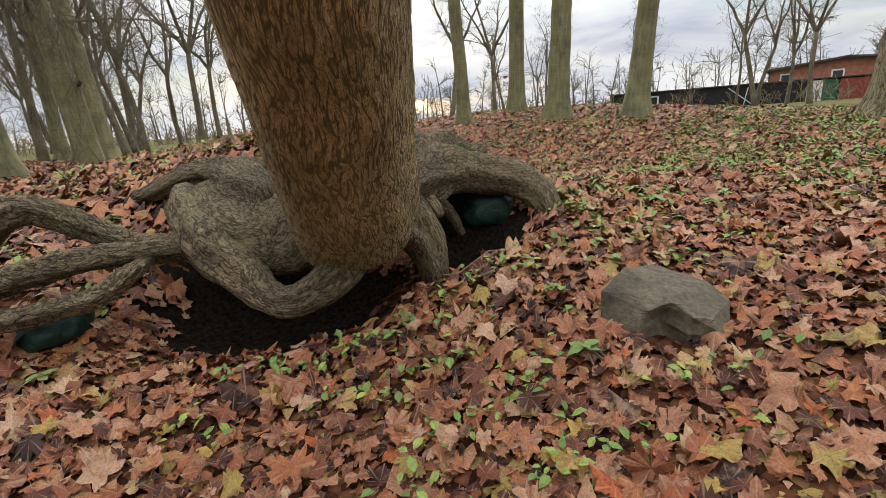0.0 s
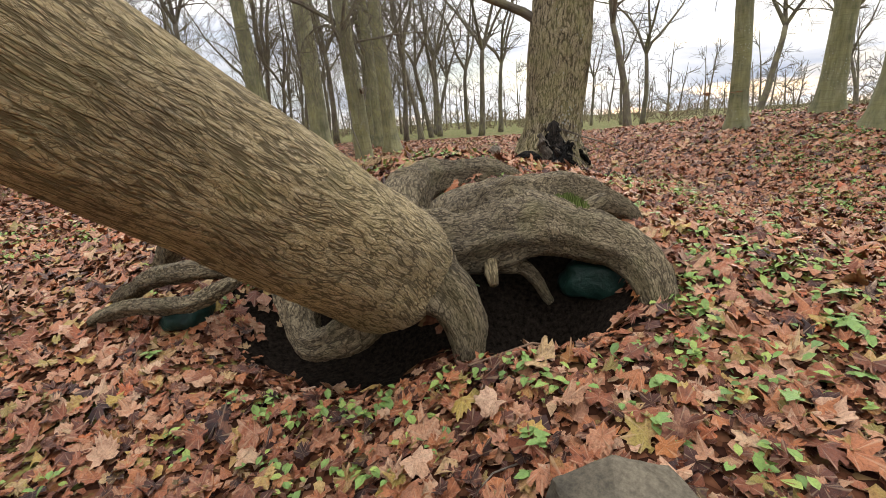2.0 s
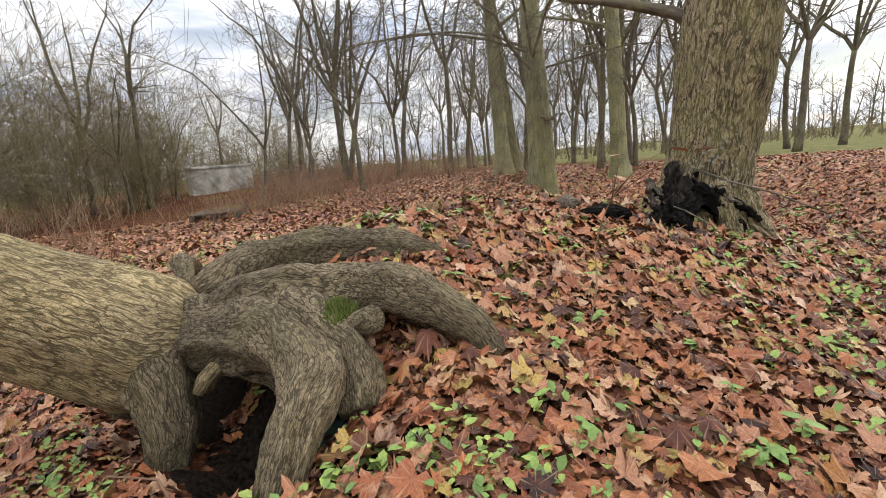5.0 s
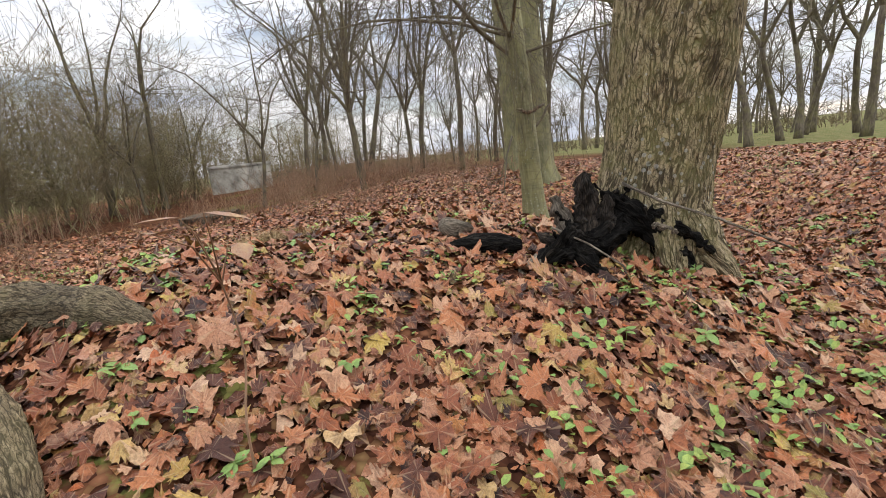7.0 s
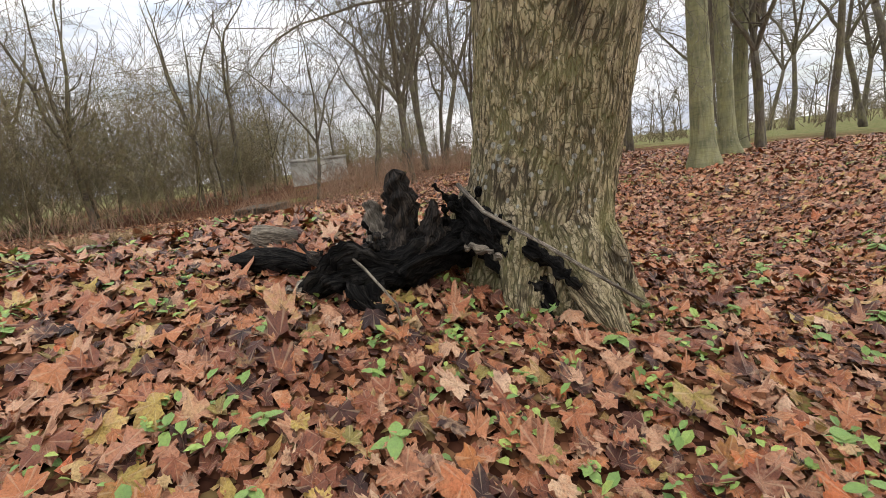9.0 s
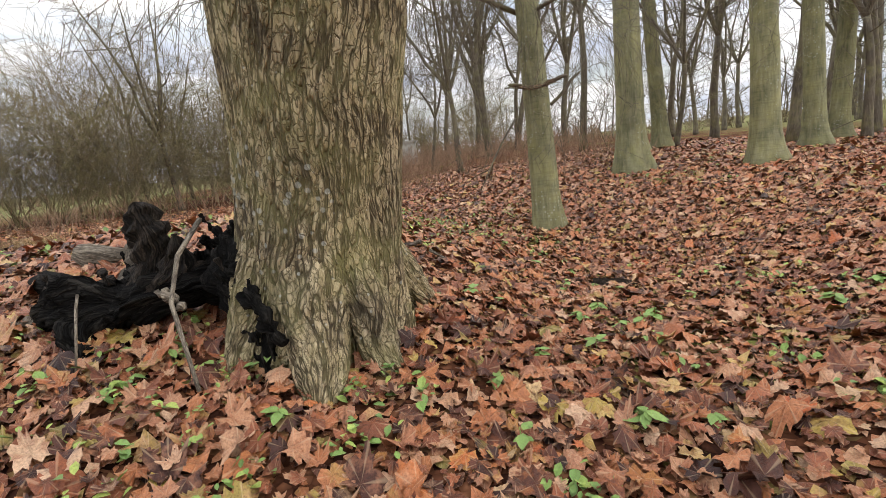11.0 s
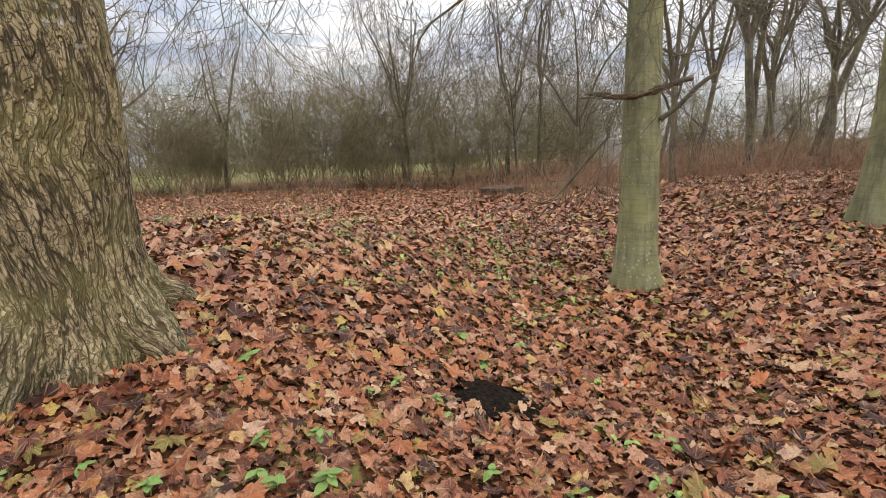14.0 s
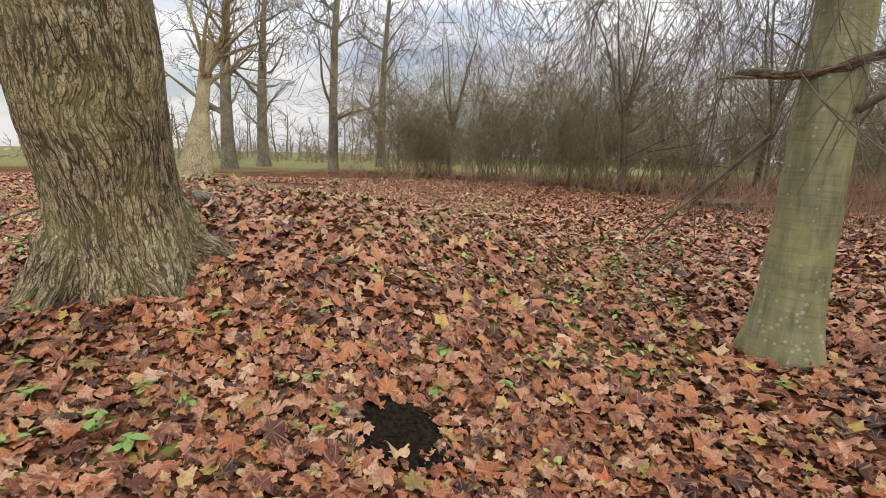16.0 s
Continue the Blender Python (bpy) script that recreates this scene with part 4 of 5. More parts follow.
LEAF_TONES = [(0.0, (0.025, 0.010, 0.008)), (0.13, (0.084, 0.029, 0.017)), (0.28, (0.185, 0.061, 0.030)), (0.43, (0.302, 0.100, 0.044)), (0.57, (0.420, 0.160, 0.062)), (0.69, (0.370, 0.172, 0.098)), (0.80, (0.470, 0.248, 0.136)), (0.87, (0.538, 0.352, 0.226)), (0.91, (0.462, 0.320, 0.078)), (0.95, (0.210, 0.176, 0.047)), (1.0, (0.487, 0.120, 0.039))]
LEAF = leaf_mat("fallen_leaf", LEAF_TONES, 0.42)
GREEN = leaf_mat("green_leaf", [(0.0, (0.045, 0.11, 0.022)), (0.5, (0.15, 0.26, 0.04)), (1.0, (0.38, 0.43, 0.08))], 0.45, (0.4, 0.55, 0.2), 0.2)

HALF = ((90, 0.57), (81, 0.47), (74, 0.49), (63, 0.36), (51, 0.45), (43, 0.47), (34, 0.56), (25, 0.46), (16, 0.47), (4, 0.35), (-8, 0.42), (-24, 0.45), (-38, 0.35), (-58, 0.30), (-82, 0.14))
COARSE = ((90, 0.57), (64, 0.37), (34, 0.56), (5, 0.36), (-24, 0.45), (-75, 0.16))
LOBES = [(r * math.cos(radians(a)), r * math.sin(radians(a))) for a, r in HALF[::-1]] + [(-r * math.cos(radians(a)), r * math.sin(radians(a))) for a, r in HALF[1:]]
LOBED = [(r * math.cos(radians(a)), r * math.sin(radians(a))) for a, r in COARSE[::-1]] + [(-r * math.cos(radians(a)), r * math.sin(radians(a))) for a, r in COARSE[1:]]
OVAL = [(0.0, -0.5), (0.24, -0.2), (0.26, 0.12), (0.0, 0.55), (-0.26, 0.12), (-0.24, -0.2)]
PLAIN = [(0.0, -0.5), (0.42, -0.1), (0.25, 0.35), (-0.2, 0.45), (-0.45, 0.0)]
ROUTE = np.array([(p[1], p[2]) for p in PATH])


def to_route(x, y):
    d = np.full(x.shape, 1e9)
    for px, py in ROUTE:
        d = np.minimum(d, (x - px) ** 2 + (y - py) ** 2)
    return np.sqrt(d)


BARE = [(-0.55, 3.1, 0.42), (-1.0, 3.2, 0.5), (-1.5, 3.15, 0.5), (-1.8, 9.1, 0.58), (-4.02, 11.19, 0.27), (-7.6, 10.55, 0.26), (1.12, 2.16, 0.22), (0.22, 3.76, 0.5), (0.1, 3.5, 0.35), (0.2, 4.08, 0.28), (0.6, 3.85, 0.22)]


def leaf_field(name, count, near, far, outline, size, seed, mat, label, flat=0.26, curl=0.6, lift=0.035, box=(-15, 12, -6, 24)):
    g = np.random.default_rng(seed)
    x, y = g.uniform(box[0], box[1], count), g.uniform(box[2], box[3], count)
    d = to_route(x, y)
    keep = (d >= near) & (d < far)
    steep = np.hypot(ground_z(x + 0.05, y) - ground_z(x - 0.05, y), ground_z(x, y + 0.05) - ground_z(x, y - 0.05)) / 0.1
    keep &= steep < 0.9
    for bx, by, br in BARE:
        keep &= ((x - bx) ** 2 + (y - by) ** 2) > br ** 2 * g.uniform(0.5, 1.3, count)
    x, y = x[keep], y[keep]
    n = len(x)
    o = np.array([(0.0, 0.0)] + outline)
    k = len(o)
    s = g.uniform(size[0], size[1], n) * g.choice([0.55, 0.75, 1.0, 1.35], n)
    jag = g.uniform(0.86, 1.12, (n, k))
    lx = o[None, :, 0] * jag * s[:, None] * g.uniform(0.65, 1.1, n)[:, None]
    ly = o[None, :, 1] * jag * s[:, None]
    c1, c2 = np.clip(g.normal(0, curl, n), -0.8, 0.8), np.clip(g.normal(0, curl, n), -0.8, 0.8)
    lz = (c1[:, None] * lx ** 2 + c2[:, None] * ly ** 2) / s[:, None] * 2 + g.normal(0, 0.045, (n, k)) * s[:, None]
    a, t1, t2 = g.uniform(0, 2 * np.pi, n), g.normal(0, flat, n), g.normal(0, flat, n)
    ca, sa = np.cos(a)[:, None], np.sin(a)[:, None]
    wx, wy = lx * ca - ly * sa, lx * sa + ly * ca
    e = 0.05
    sx_, sy_ = (ground_z(x + e, y) - ground_z(x - e, y)) / (2 * e), (ground_z(x, y + e) - ground_z(x, y - e)) / (2 * e)
    wz = lz + (sx_ + t1)[:, None] * wx + (sy_ + t2)[:, None] * wy
    low = np.minimum(wz.min(1) * 0.55, 0)
    z = ground_z(x, y) - low + g.uniform(0, lift, n)
    v = np.stack([x[:, None] + wx, y[:, None] + wy, z[:, None] + wz], -1).reshape(-1, 3)
    base = (np.arange(n) * k)[:, None]
    i = np.arange(1, k)
    j = np.roll(i, -1)
    f = np.stack([np.broadcast_to(base, (n, k - 1)), base + i, base + j], -1).reshape(-1, 3)
    me = bpy.data.meshes.new(name)
    me.vertices.add(len(v))
    me.vertices.foreach_set("co", v.astype(np.float32).ravel())
    me.loops.add(len(f) * 3)
    me.loops.foreach_set("vertex_index", f.astype(np.int32).ravel())
    me.polygons.add(len(f))
    me.polygons.foreach_set("loop_start", np.arange(0, len(f) * 3, 3, dtype=np.int32))
    bl = me.attributes.new("blade", "FLOAT_VECTOR", "POINT")
    bl.data.foreach_set("vector", np.broadcast_to(np.stack([o[:, 0], o[:, 1], 0 * o[:, 0]], -1), (n, k, 3)).astype(np.float32).ravel())
    me.materials.append(mat)
    me.update()
    me.validate()
    ob = new(name, me)
    return tagged(ob, label, "leaves", kind="stuff")


leaf_field("leaf_litter", 185000, 0.0, 3.6, LOBES, (0.072, 0.145), 1, LEAF, "layer of brown, orange and red fallen maple leaves", 0.16, 0.55, 0.045)
leaf_field("beech_leaf_litter", 260000, 0.0, 3.6, PLAIN, (0.045, 0.10), 4, LEAF, "small brown leaves between the maple leaves", 0.24, 0.6, 0.012)
leaf_field("middle_leaf_litter", 210000, 3.6, 7.5, LOBED, (0.075, 0.155), 3, LEAF, "thick layer of brown and orange fallen leaves", 0.19, 0.55)
leaf_field("far_leaf_litter", 170000, 7.5, 16.0, PLAIN, (0.08, 0.16), 2, LEAF, "brown fallen leaves covering the wood's floor", 0.2, box=(-22, 16, -10, 28))


# ------------------------------------------------------------ seedlings
def leaf_blade(size, tilt, turn, at):
    o = [(0, 0, 0), (0.26, 0.22, 0.02), (0.33, 0.5, 0.0), (0.18, 0.82, -0.04), (0, 1.05, -0.1), (-0.18, 0.82, -0.04), (-0.33, 0.5, 0.0), (-0.26, 0.22, 0.02), (0, 0.5, -0.05)]
    m = Matrix.Translation(at) @ Matrix.Rotation(turn, 4, "Z") @ Matrix.Rotation(tilt, 4, "X") @ Matrix.Scale(size, 4)
    return [m @ Vector(p) for p in o], [(8, i, (i + 1) % 8) for i in range(8)], [(0, 0, 0, 0.6)] * 9


def seedling(seed, place):
    rd = random.Random(seed)
    b = new("seedling")
    b.location = place
    h = rd.uniform(0.05, 0.14)
    part("stem", grained("stem", tube([(0, 0, -0.03), (0.01, 0, h * 0.6), (0.012, 0.008, h)], [0.003, 0.0025, 0.0015], 5), GREEN), b)
    for i in range(rd.randint(4, 7)):
        me = grained("leaf", leaf_blade(rd.uniform(0.05, 0.10), rd.uniform(-0.45, 0.3), i * 2.4 + rd.random(), (0, 0, h * rd.uniform(0.55, 1))), GREEN)
        part("leaf", me, b)
    return tagged(b, "small green seedling growing through fallen leaves", "plant", "seedlings among the leaves")


seeds = [seedling(400 + i, (2.2 + 0.3 * i, 4.2 - 0.25 * i, gz(2.2 + 0.3 * i, 4.2 - 0.25 * i) + 0.01)) for i in range(7)]
done = 0
while done < 288:
    p = ROUTE[rnd.randrange(len(ROUTE))]
    a, q = rnd.uniform(0, 6.28), rnd.uniform(0.8, 5.5)
    x, y = p[0] + q * math.cos(a), p[1] + q * math.sin(a)
    if noise.noise(Vector((x * 0.8, y * 0.8, 3))) < -0.05 or any((x - c) ** 2 + (y - d) ** 2 < (r + 0.15) ** 2 for c, d, r in BARE):
        continue
    copy_thing(rnd.choice(seeds), Matrix.Translation((x, y, gz(x, y) + 0.01)) @ Matrix.Rotation(rnd.uniform(0, 6.28), 4, "Z") @ Matrix.Scale(rnd.uniform(0.6, 1.1), 4))
    done += 1


def herbs(count, seed, box, near, far):
    """Low green leaves in loose clumps, too many to count."""
    g = np.random.default_rng(seed)
    n0 = count // 9
    cx, cy = g.uniform(box[0], box[1], n0), g.uniform(box[2], box[3], n0)
    d = to_route(cx, cy)
    lush = np.sin(cx * 0.9 + 1.3) * np.sin(cy * 0.8 + 0.4) + 0.5 * np.sin(cx * 2.1 - cy * 1.7) + 0.5 * (cx > -1.5) + 0.25 * ((cy > 3) & (cy < 9.5)) - 0.75 * ((cy > 10) & (cx < 1))
    ok = (d > near) & (d < far) & (lush > g.uniform(-0.5, 1.0, n0))
    for bx, by, br in BARE:
        ok &= ((cx - bx) ** 2 + (cy - by) ** 2) > (br + 0.1) ** 2
    cx, cy = np.repeat(cx[ok], 9), np.repeat(cy[ok], 9)
    n = len(cx)
    x, y = cx + g.normal(0, 0.05, n), cy + g.normal(0, 0.05, n)
    o = np.array([(0.0, 0.5)] + [(0, 0), (0.3, 0.25), (0.32, 0.62), (0, 1.05), (-0.32, 0.62), (-0.3, 0.25)])
    k = len(o)
    s = g.uniform(0.026, 0.072, n)
    lx, ly = o[None, :, 0] * s[:, None], o[None, :, 1] * s[:, None]
    tilt, a = g.uniform(-0.9, 0.5, n)[:, None], g.uniform(0, 6.283, n)[:, None]
    h = g.uniform(0.01, 0.075, n)[:, None]
    wz = -ly * np.sin(tilt) + h + 0.45 * np.abs(lx) + ground_z(x, y)[:, None]
    ry = ly * np.cos(tilt)
    v = np.stack([x[:, None] + lx * np.cos(a) - ry * np.sin(a), y[:, None] + lx * np.sin(a) + ry * np.cos(a), wz], -1).reshape(-1, 3)
    f = [(int(b0), int(b0 + i), int(b0 + 1 + i % (k - 1))) for b0 in range(0, n * k, k) for i in range(1, k)]
    ob = new("ground_herbs", mesh_of("ground_herbs", v, f, GREEN, False))
    return tagged(ob, "scattered low green herbs among fallen leaves", "herbs", kind="stuff")


herbs(86000, 21, (-13, 11, -4, 22), 0.5, 9.5)

herbs(26000, 23, (1.0, 9, 3.0, 13), 0.9, 9.5)


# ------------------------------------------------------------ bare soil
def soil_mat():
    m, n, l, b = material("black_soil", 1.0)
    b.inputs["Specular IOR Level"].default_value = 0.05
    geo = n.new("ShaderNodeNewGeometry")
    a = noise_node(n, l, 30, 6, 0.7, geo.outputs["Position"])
    # near black: the open patch's own colour, and painted shade in the root hollows
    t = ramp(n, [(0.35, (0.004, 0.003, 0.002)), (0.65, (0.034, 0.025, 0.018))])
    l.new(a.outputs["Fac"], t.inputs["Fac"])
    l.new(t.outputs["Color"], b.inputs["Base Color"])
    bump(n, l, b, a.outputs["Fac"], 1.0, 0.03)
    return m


SOIL = soil_mat()


def soil_patch(cx, cy, rx, ry, turn, seed, label, lift=0.022):
    g = random.Random(seed)
    v, f = [], []
    rings, k = 9, 40
    v.append((cx, cy, gz(cx, cy) + lift))
    for i in range(1, rings + 1):
        for j in range(k):
            a = 2 * math.pi * j / k
            q = i / rings * (1 + 0.45 * noise.noise(Vector((math.cos(a) * 1.6, math.sin(a) * 1.6, seed))) + 0.3 * noise.noise(Vector((math.cos(a) * 5, math.sin(a) * 5, seed + 4))))
            x0, y0 = rx * q * math.cos(a), ry * q * math.sin(a)
            x, y = cx + x0 * math.cos(turn) - y0 * math.sin(turn), cy + x0 * math.sin(turn) + y0 * math.cos(turn)
            up = lift * (1 - (i / rings) ** 4 * 1.8) + 0.02 * noise.noise(Vector((x * 9, y * 9, 1)))
            v.append((x, y, gz(x, y) + up))
    for j in range(k):
        f.append((0, 1 + j, 1 + (j + 1) % k))
    for i in range(rings - 1):
        for j in range(k):
            a, b2 = 1 + i * k + j, 1 + i * k + (j + 1) % k
            f.append((a, a + k, b2 + k, b2))
    return tagged(new("soil_patch", mesh_of("soil_patch", v, f, SOIL)), label, "soil", kind="structure")


soil_patch(-4.02, 11.19, 0.46, 0.33, 1.9, 1, "patch of bare black soil among the leaves", 0.035)
# bare soil sheets whose black also paints the shade under the roots
soil_patch(-1.3, 3.2, 1.25, 0.46, 0.1, 2, "bare soil in the root hollow, blackened to paint in its shade")
soil_patch(0.25, 3.9, 0.8, 0.55, 0.5, 3, "bare soil in the root hollow, blackened to paint in its shade")


# ------------------------------------------------------------ dark green sacks in the hollows
PLASTIC, pn2, pl2, pb2 = material("green_plastic", 0.45)
pz = noise_node(pn2, pl2, 9, 5, 0.6, pn2.new("ShaderNodeNewGeometry").outputs["Position"])
pr = ramp(pn2, [(0.35, (0.007, 0.024, 0.018)), (0.65, (0.015, 0.046, 0.035))])
pl2.new(pz.outputs["Fac"], pr.inputs["Fac"])
pl2.new(pr.outputs["Color"], pb2.inputs["Base Color"])
bump(pn2, pl2, pb2, pz.outputs["Fac"], 0.8, 0.03)


def sack(x, y, z, w, d, h, turn, seed):
    bm = bmesh.new()
    bmesh.ops.create_icosphere(bm, subdivisions=4, radius=1)
    for v in bm.verts:
        q = v.co.copy()
        k = 1 + 0.16 * noise.noise(q * 1.5 + Vector((seed, 0, 0))) + 0.07 * noise.noise(q * 4 + Vector((seed, 0, 0)))
        v.co = Vector((math.copysign(abs(q.x) ** 0.8, q.x) * w, math.copysign(abs(q.y) ** 0.8, q.y) * d, max(q.z, -0.6) * h)) * k
    for f in bm.faces:
        f.smooth = True
    me = bpy.data.meshes.new("plastic_sack")
    bm.to_mesh(me)
    bm.free()
    me.materials.append(PLASTIC)
    ob = new("plastic_sack", me)
    ob.location, ob.rotation_euler = (x, y, z), (0, 0, turn)
    return tagged(ob, "dark green plastic sack lying in the hollow under roots", "sack", "sacks under the roots")


sack(-2.42, 2.66, gz(-2.42, 2.66) + 0.06, 0.18, 0.20, 0.13, 0.3, 1)
sack(0.46, 4.13, gz(0.46, 4.13) + 0.06, 0.24, 0.14, 0.17, 0.2, 2)


# ------------------------------------------------------------ far wood, undergrowth
def far_wood():
    g = random.Random(91)
    out = []
    for i in range(300):
        a = radians(-52 + 262 * i / 300 + g.uniform(-0.5, 0.5))      # to the left of +y, round by the west to the south
        d = g.uniform(62, 95)
        x, y = -3 - d * math.sin(a), 8 + d * math.cos(a)
        h = g.uniform(4, 11)
        p = Vector((x, y, gz(x, y) - 0.3))
        pts = bent(p, (g.gauss(0, 0.05), g.gauss(0, 0.05), 1), h, 5, g, 0.05)
        out.append(tube(pts, [0.16, 0.13, 0.10, 0.07, 0.05, 0.02], 4, cap=False))
        for k in range(9):
            q = pts[g.randint(1, 4)]
            limbs(q, (g.gauss(0, 1), g.gauss(0, 1), 0.9), g.uniform(1.2, 3.0), 0.05, 1, g, out, 0.05, 0.022, 0.15, (5, 7))
    return tagged(new("far_wood", grained("far_wood", joined(out), BARK_FAR)), "far line of bare trees round the clearing", "wood", kind="stuff")


far_wood()


def far_hedge():
    g = random.Random(92)
    out = []
    for i in range(700):
        a = radians(-50 + 262 * i / 700 + g.uniform(-0.3, 0.3))
        d = g.uniform(48, 72)
        x, y = -3 - d * math.sin(a), 8 + d * math.cos(a)
        for k in range(3):
            limbs((x + g.gauss(0, 0.8), y + g.gauss(0, 0.8), gz(x, y) - 0.1), (g.gauss(0, 0.5), g.gauss(0, 0.5), 1), g.uniform(0.8, 2.4), 0.04, 1, g, out, 0.02, 0.025, 0.2, (5, 8))
    return tagged(new("far_hedge", grained("far_hedge", joined(out), TWIG)), "low brown scrub at the edge of the fields", "hedge", kind="stuff")


far_hedge()


def undergrowth():
    g = random.Random(93)
    out = []
    for i in range(2900):
        if i < 2300:
            x, y = g.uniform(-30, -11.5), g.uniform(1.5, 13)
        else:
            x, y = g.uniform(-15, -3), g.uniform(-13, 2)
        if noise.noise(Vector((x * 0.3, y * 0.3, 7))) < -0.12:
            continue
        h = g.uniform(0.35, 1.2)
        limbs((x, y, gz(x, y) - 0.03), (g.gauss(0, 0.25), g.gauss(0, 0.25), 1), h, 0.008, 1, g, out, 0.05, 0.0045, 0.12, (2, 4))
    return tagged(new("undergrowth", grained("undergrowth", joined(out), BRUSH)), "thin reddish brown saplings and dry stalks", "undergrowth", kind="stuff")


BRUSH = bark("red_twig", (0.17, 0.105, 0.068), (0.28, 0.18, 0.12), (0.40, 0.28, 0.19), 0, 0.8, 0.0)
undergrowth()


# ------------------------------------------------------------ sapling with dead leaves by the path
def sapling():
    b = new("sapling")
    x, y = 0.42, 5.75
    b.location = (x, y, gz(x, y))
    g = random.Random(17)
    top = [Vector((0, 0, -0.05)), Vector((0.06, 0.02, 0.25)), Vector((0.02, 0.05, 0.5)), Vector((0.16, 0.06, 0.8)), Vector((0.42, 0.08, 1.02))]
    pieces = [tube(*smoothed(top, [0.006, 0.005, 0.004, 0.0035, 0.002], 4), 6, 0.2, 3)]
    tips = [(0.50, 0.14, 1.06), (0.78, 0.12, 1.05), (0.30, 0.02, 1.04), (0.10, 0.12, 0.92)]
    for t in tips:
        pieces.append(tube([top[3], (top[3] + Vector(t)) * 0.5 + Vector((0, 0, 0.05)), Vector(t)], [0.003, 0.0025, 0.0015], 5))
    part("stem", grained("stem", joined(pieces), BRUSH), b)
    for i, t in enumerate(tips):
        part("leaf", grained("leaf", leaf_blade(0.11, g.uniform(-0.5, 0.1), i * 1.7, t), LEAF), b, "withered orange leaf")
    return tagged(b, "thin sapling with a few withered orange leaves", "sapling")


sapling()

# ------------------------------------------------------------ pallet, concrete hut, buildings
def flat_mat(name, low, high, rough=0.8, scale=6.0, stretch=None):
    m, n, l, b = material(name, rough)
    geo = n.new("ShaderNodeNewGeometry")
    a = noise_node(n, l, scale, 6, 0.65, geo.outputs["Position"], stretch)
    t = ramp(n, [(0.3, low), (0.7, high)])
    l.new(a.outputs["Fac"], t.inputs["Fac"])
    l.new(t.outputs["Color"], b.inputs["Base Color"])
    bump(n, l, b, a.outputs["Fac"], 0.4, 0.01)
    return m


def box_mesh(name, w, d, h, mat, bevel=0.01):
    bm = bmesh.new()
    bmesh.ops.create_cube(bm, size=1, matrix=Matrix.Diagonal((w, d, h, 1)))
    if bevel:
        bmesh.ops.bevel(bm, geom=bm.edges, offset=bevel, segments=2, affect="EDGES")
    me = bpy.data.meshes.new(name)
    bm.to_mesh(me)
    bm.free()
    me.materials.append(mat)
    return me


def box(name, size, at, mat, parent, label="", turn=0.0, bevel=0.01):
    ob = part(name, box_mesh(name, *size, mat, bevel), parent, label)
    ob.location, ob.rotation_euler = at, (0, 0, turn)
    return ob


OLDWOOD = flat_mat("weathered_boards", (0.05, 0.042, 0.032), (0.17, 0.15, 0.11))
pallet = new("wooden_pallet")
pallet.location = (-15.1, 1.8, gz(-15.1, 1.8) + 0.16)
pallet.rotation_euler = (0.02, 0.05, radians(-14))
for i in range(6):
    box("board", (0.15, 1.7, 0.035), (-0.5 + 0.2 * i, 0, 0.12), OLDWOOD, pallet)
for y in (-0.75, 0, 0.75):
    box("bearer", (1.15, 0.10, 0.20), (0, y, 0.0), OLDWOOD, pallet)
tagged(pallet, "low weathered wooden pallet lying on leaves", "pallet")

CONCRETE = flat_mat("stained_concrete", (0.20, 0.185, 0.15), (0.72, 0.70, 0.62), 0.85, 1.6)
hut = new("concrete_hut")
hz = gz(-27.4, 0.6)
hut.location = (-27.4, 0.6, hz)
hut.rotation_euler = (0, 0, radians(15))
box("wall", (2.2, 3.4, 1.6), (-1.2, 0.2, 0.62), CONCRETE, hut, "", 0, 0.03)
box("roof", (2.35, 3.55, 0.16), (-1.2, 0.2, 1.5), CONCRETE, hut, "mossy concrete slab", 0, 0.03)
for x, y in ((-25.0, -2.0), (-25.3, -1.2)):
    copy_thing(rnd.choice(thicket_kinds), Matrix.Translation((x, y, gz(x, y))) @ Matrix.Rotation(rnd.uniform(0, 6.28), 4, "Z") @ Matrix.Scale(rnd.uniform(0.28, 0.42), 4))
tagged(hut, "small pale concrete hut half hidden by shrubs", "hut")

BRICK = flat_mat("red_brick", (0.26, 0.10, 0.065), (0.42, 0.19, 0.12), 0.85, 3.0)
WHITE = flat_mat("white_paint", (0.66, 0.66, 0.63), (0.8, 0.8, 0.78), 0.6)
DARK = flat_mat("black_boards", (0.012, 0.012, 0.012), (0.04, 0.037, 0.035), 0.7, 2.0)
ROOF = flat_mat("dark_roof_felt", (0.04, 0.037, 0.035), (0.09, 0.08, 0.075), 0.8)
RED = flat_mat("red_boards", (0.22, 0.045, 0.035), (0.34, 0.08, 0.06), 0.7)
GREENP = flat_mat("green_boards", (0.012, 0.09, 0.05), (0.03, 0.15, 0.09), 0.7)
pane_mat, pn, pl, pb = material("window_glass", 0.08)
pb.inputs["Base Color"].default_value = (0.05, 0.06, 0.065, 1)
pb.inputs["Specular IOR Level"].default_value = 0.6


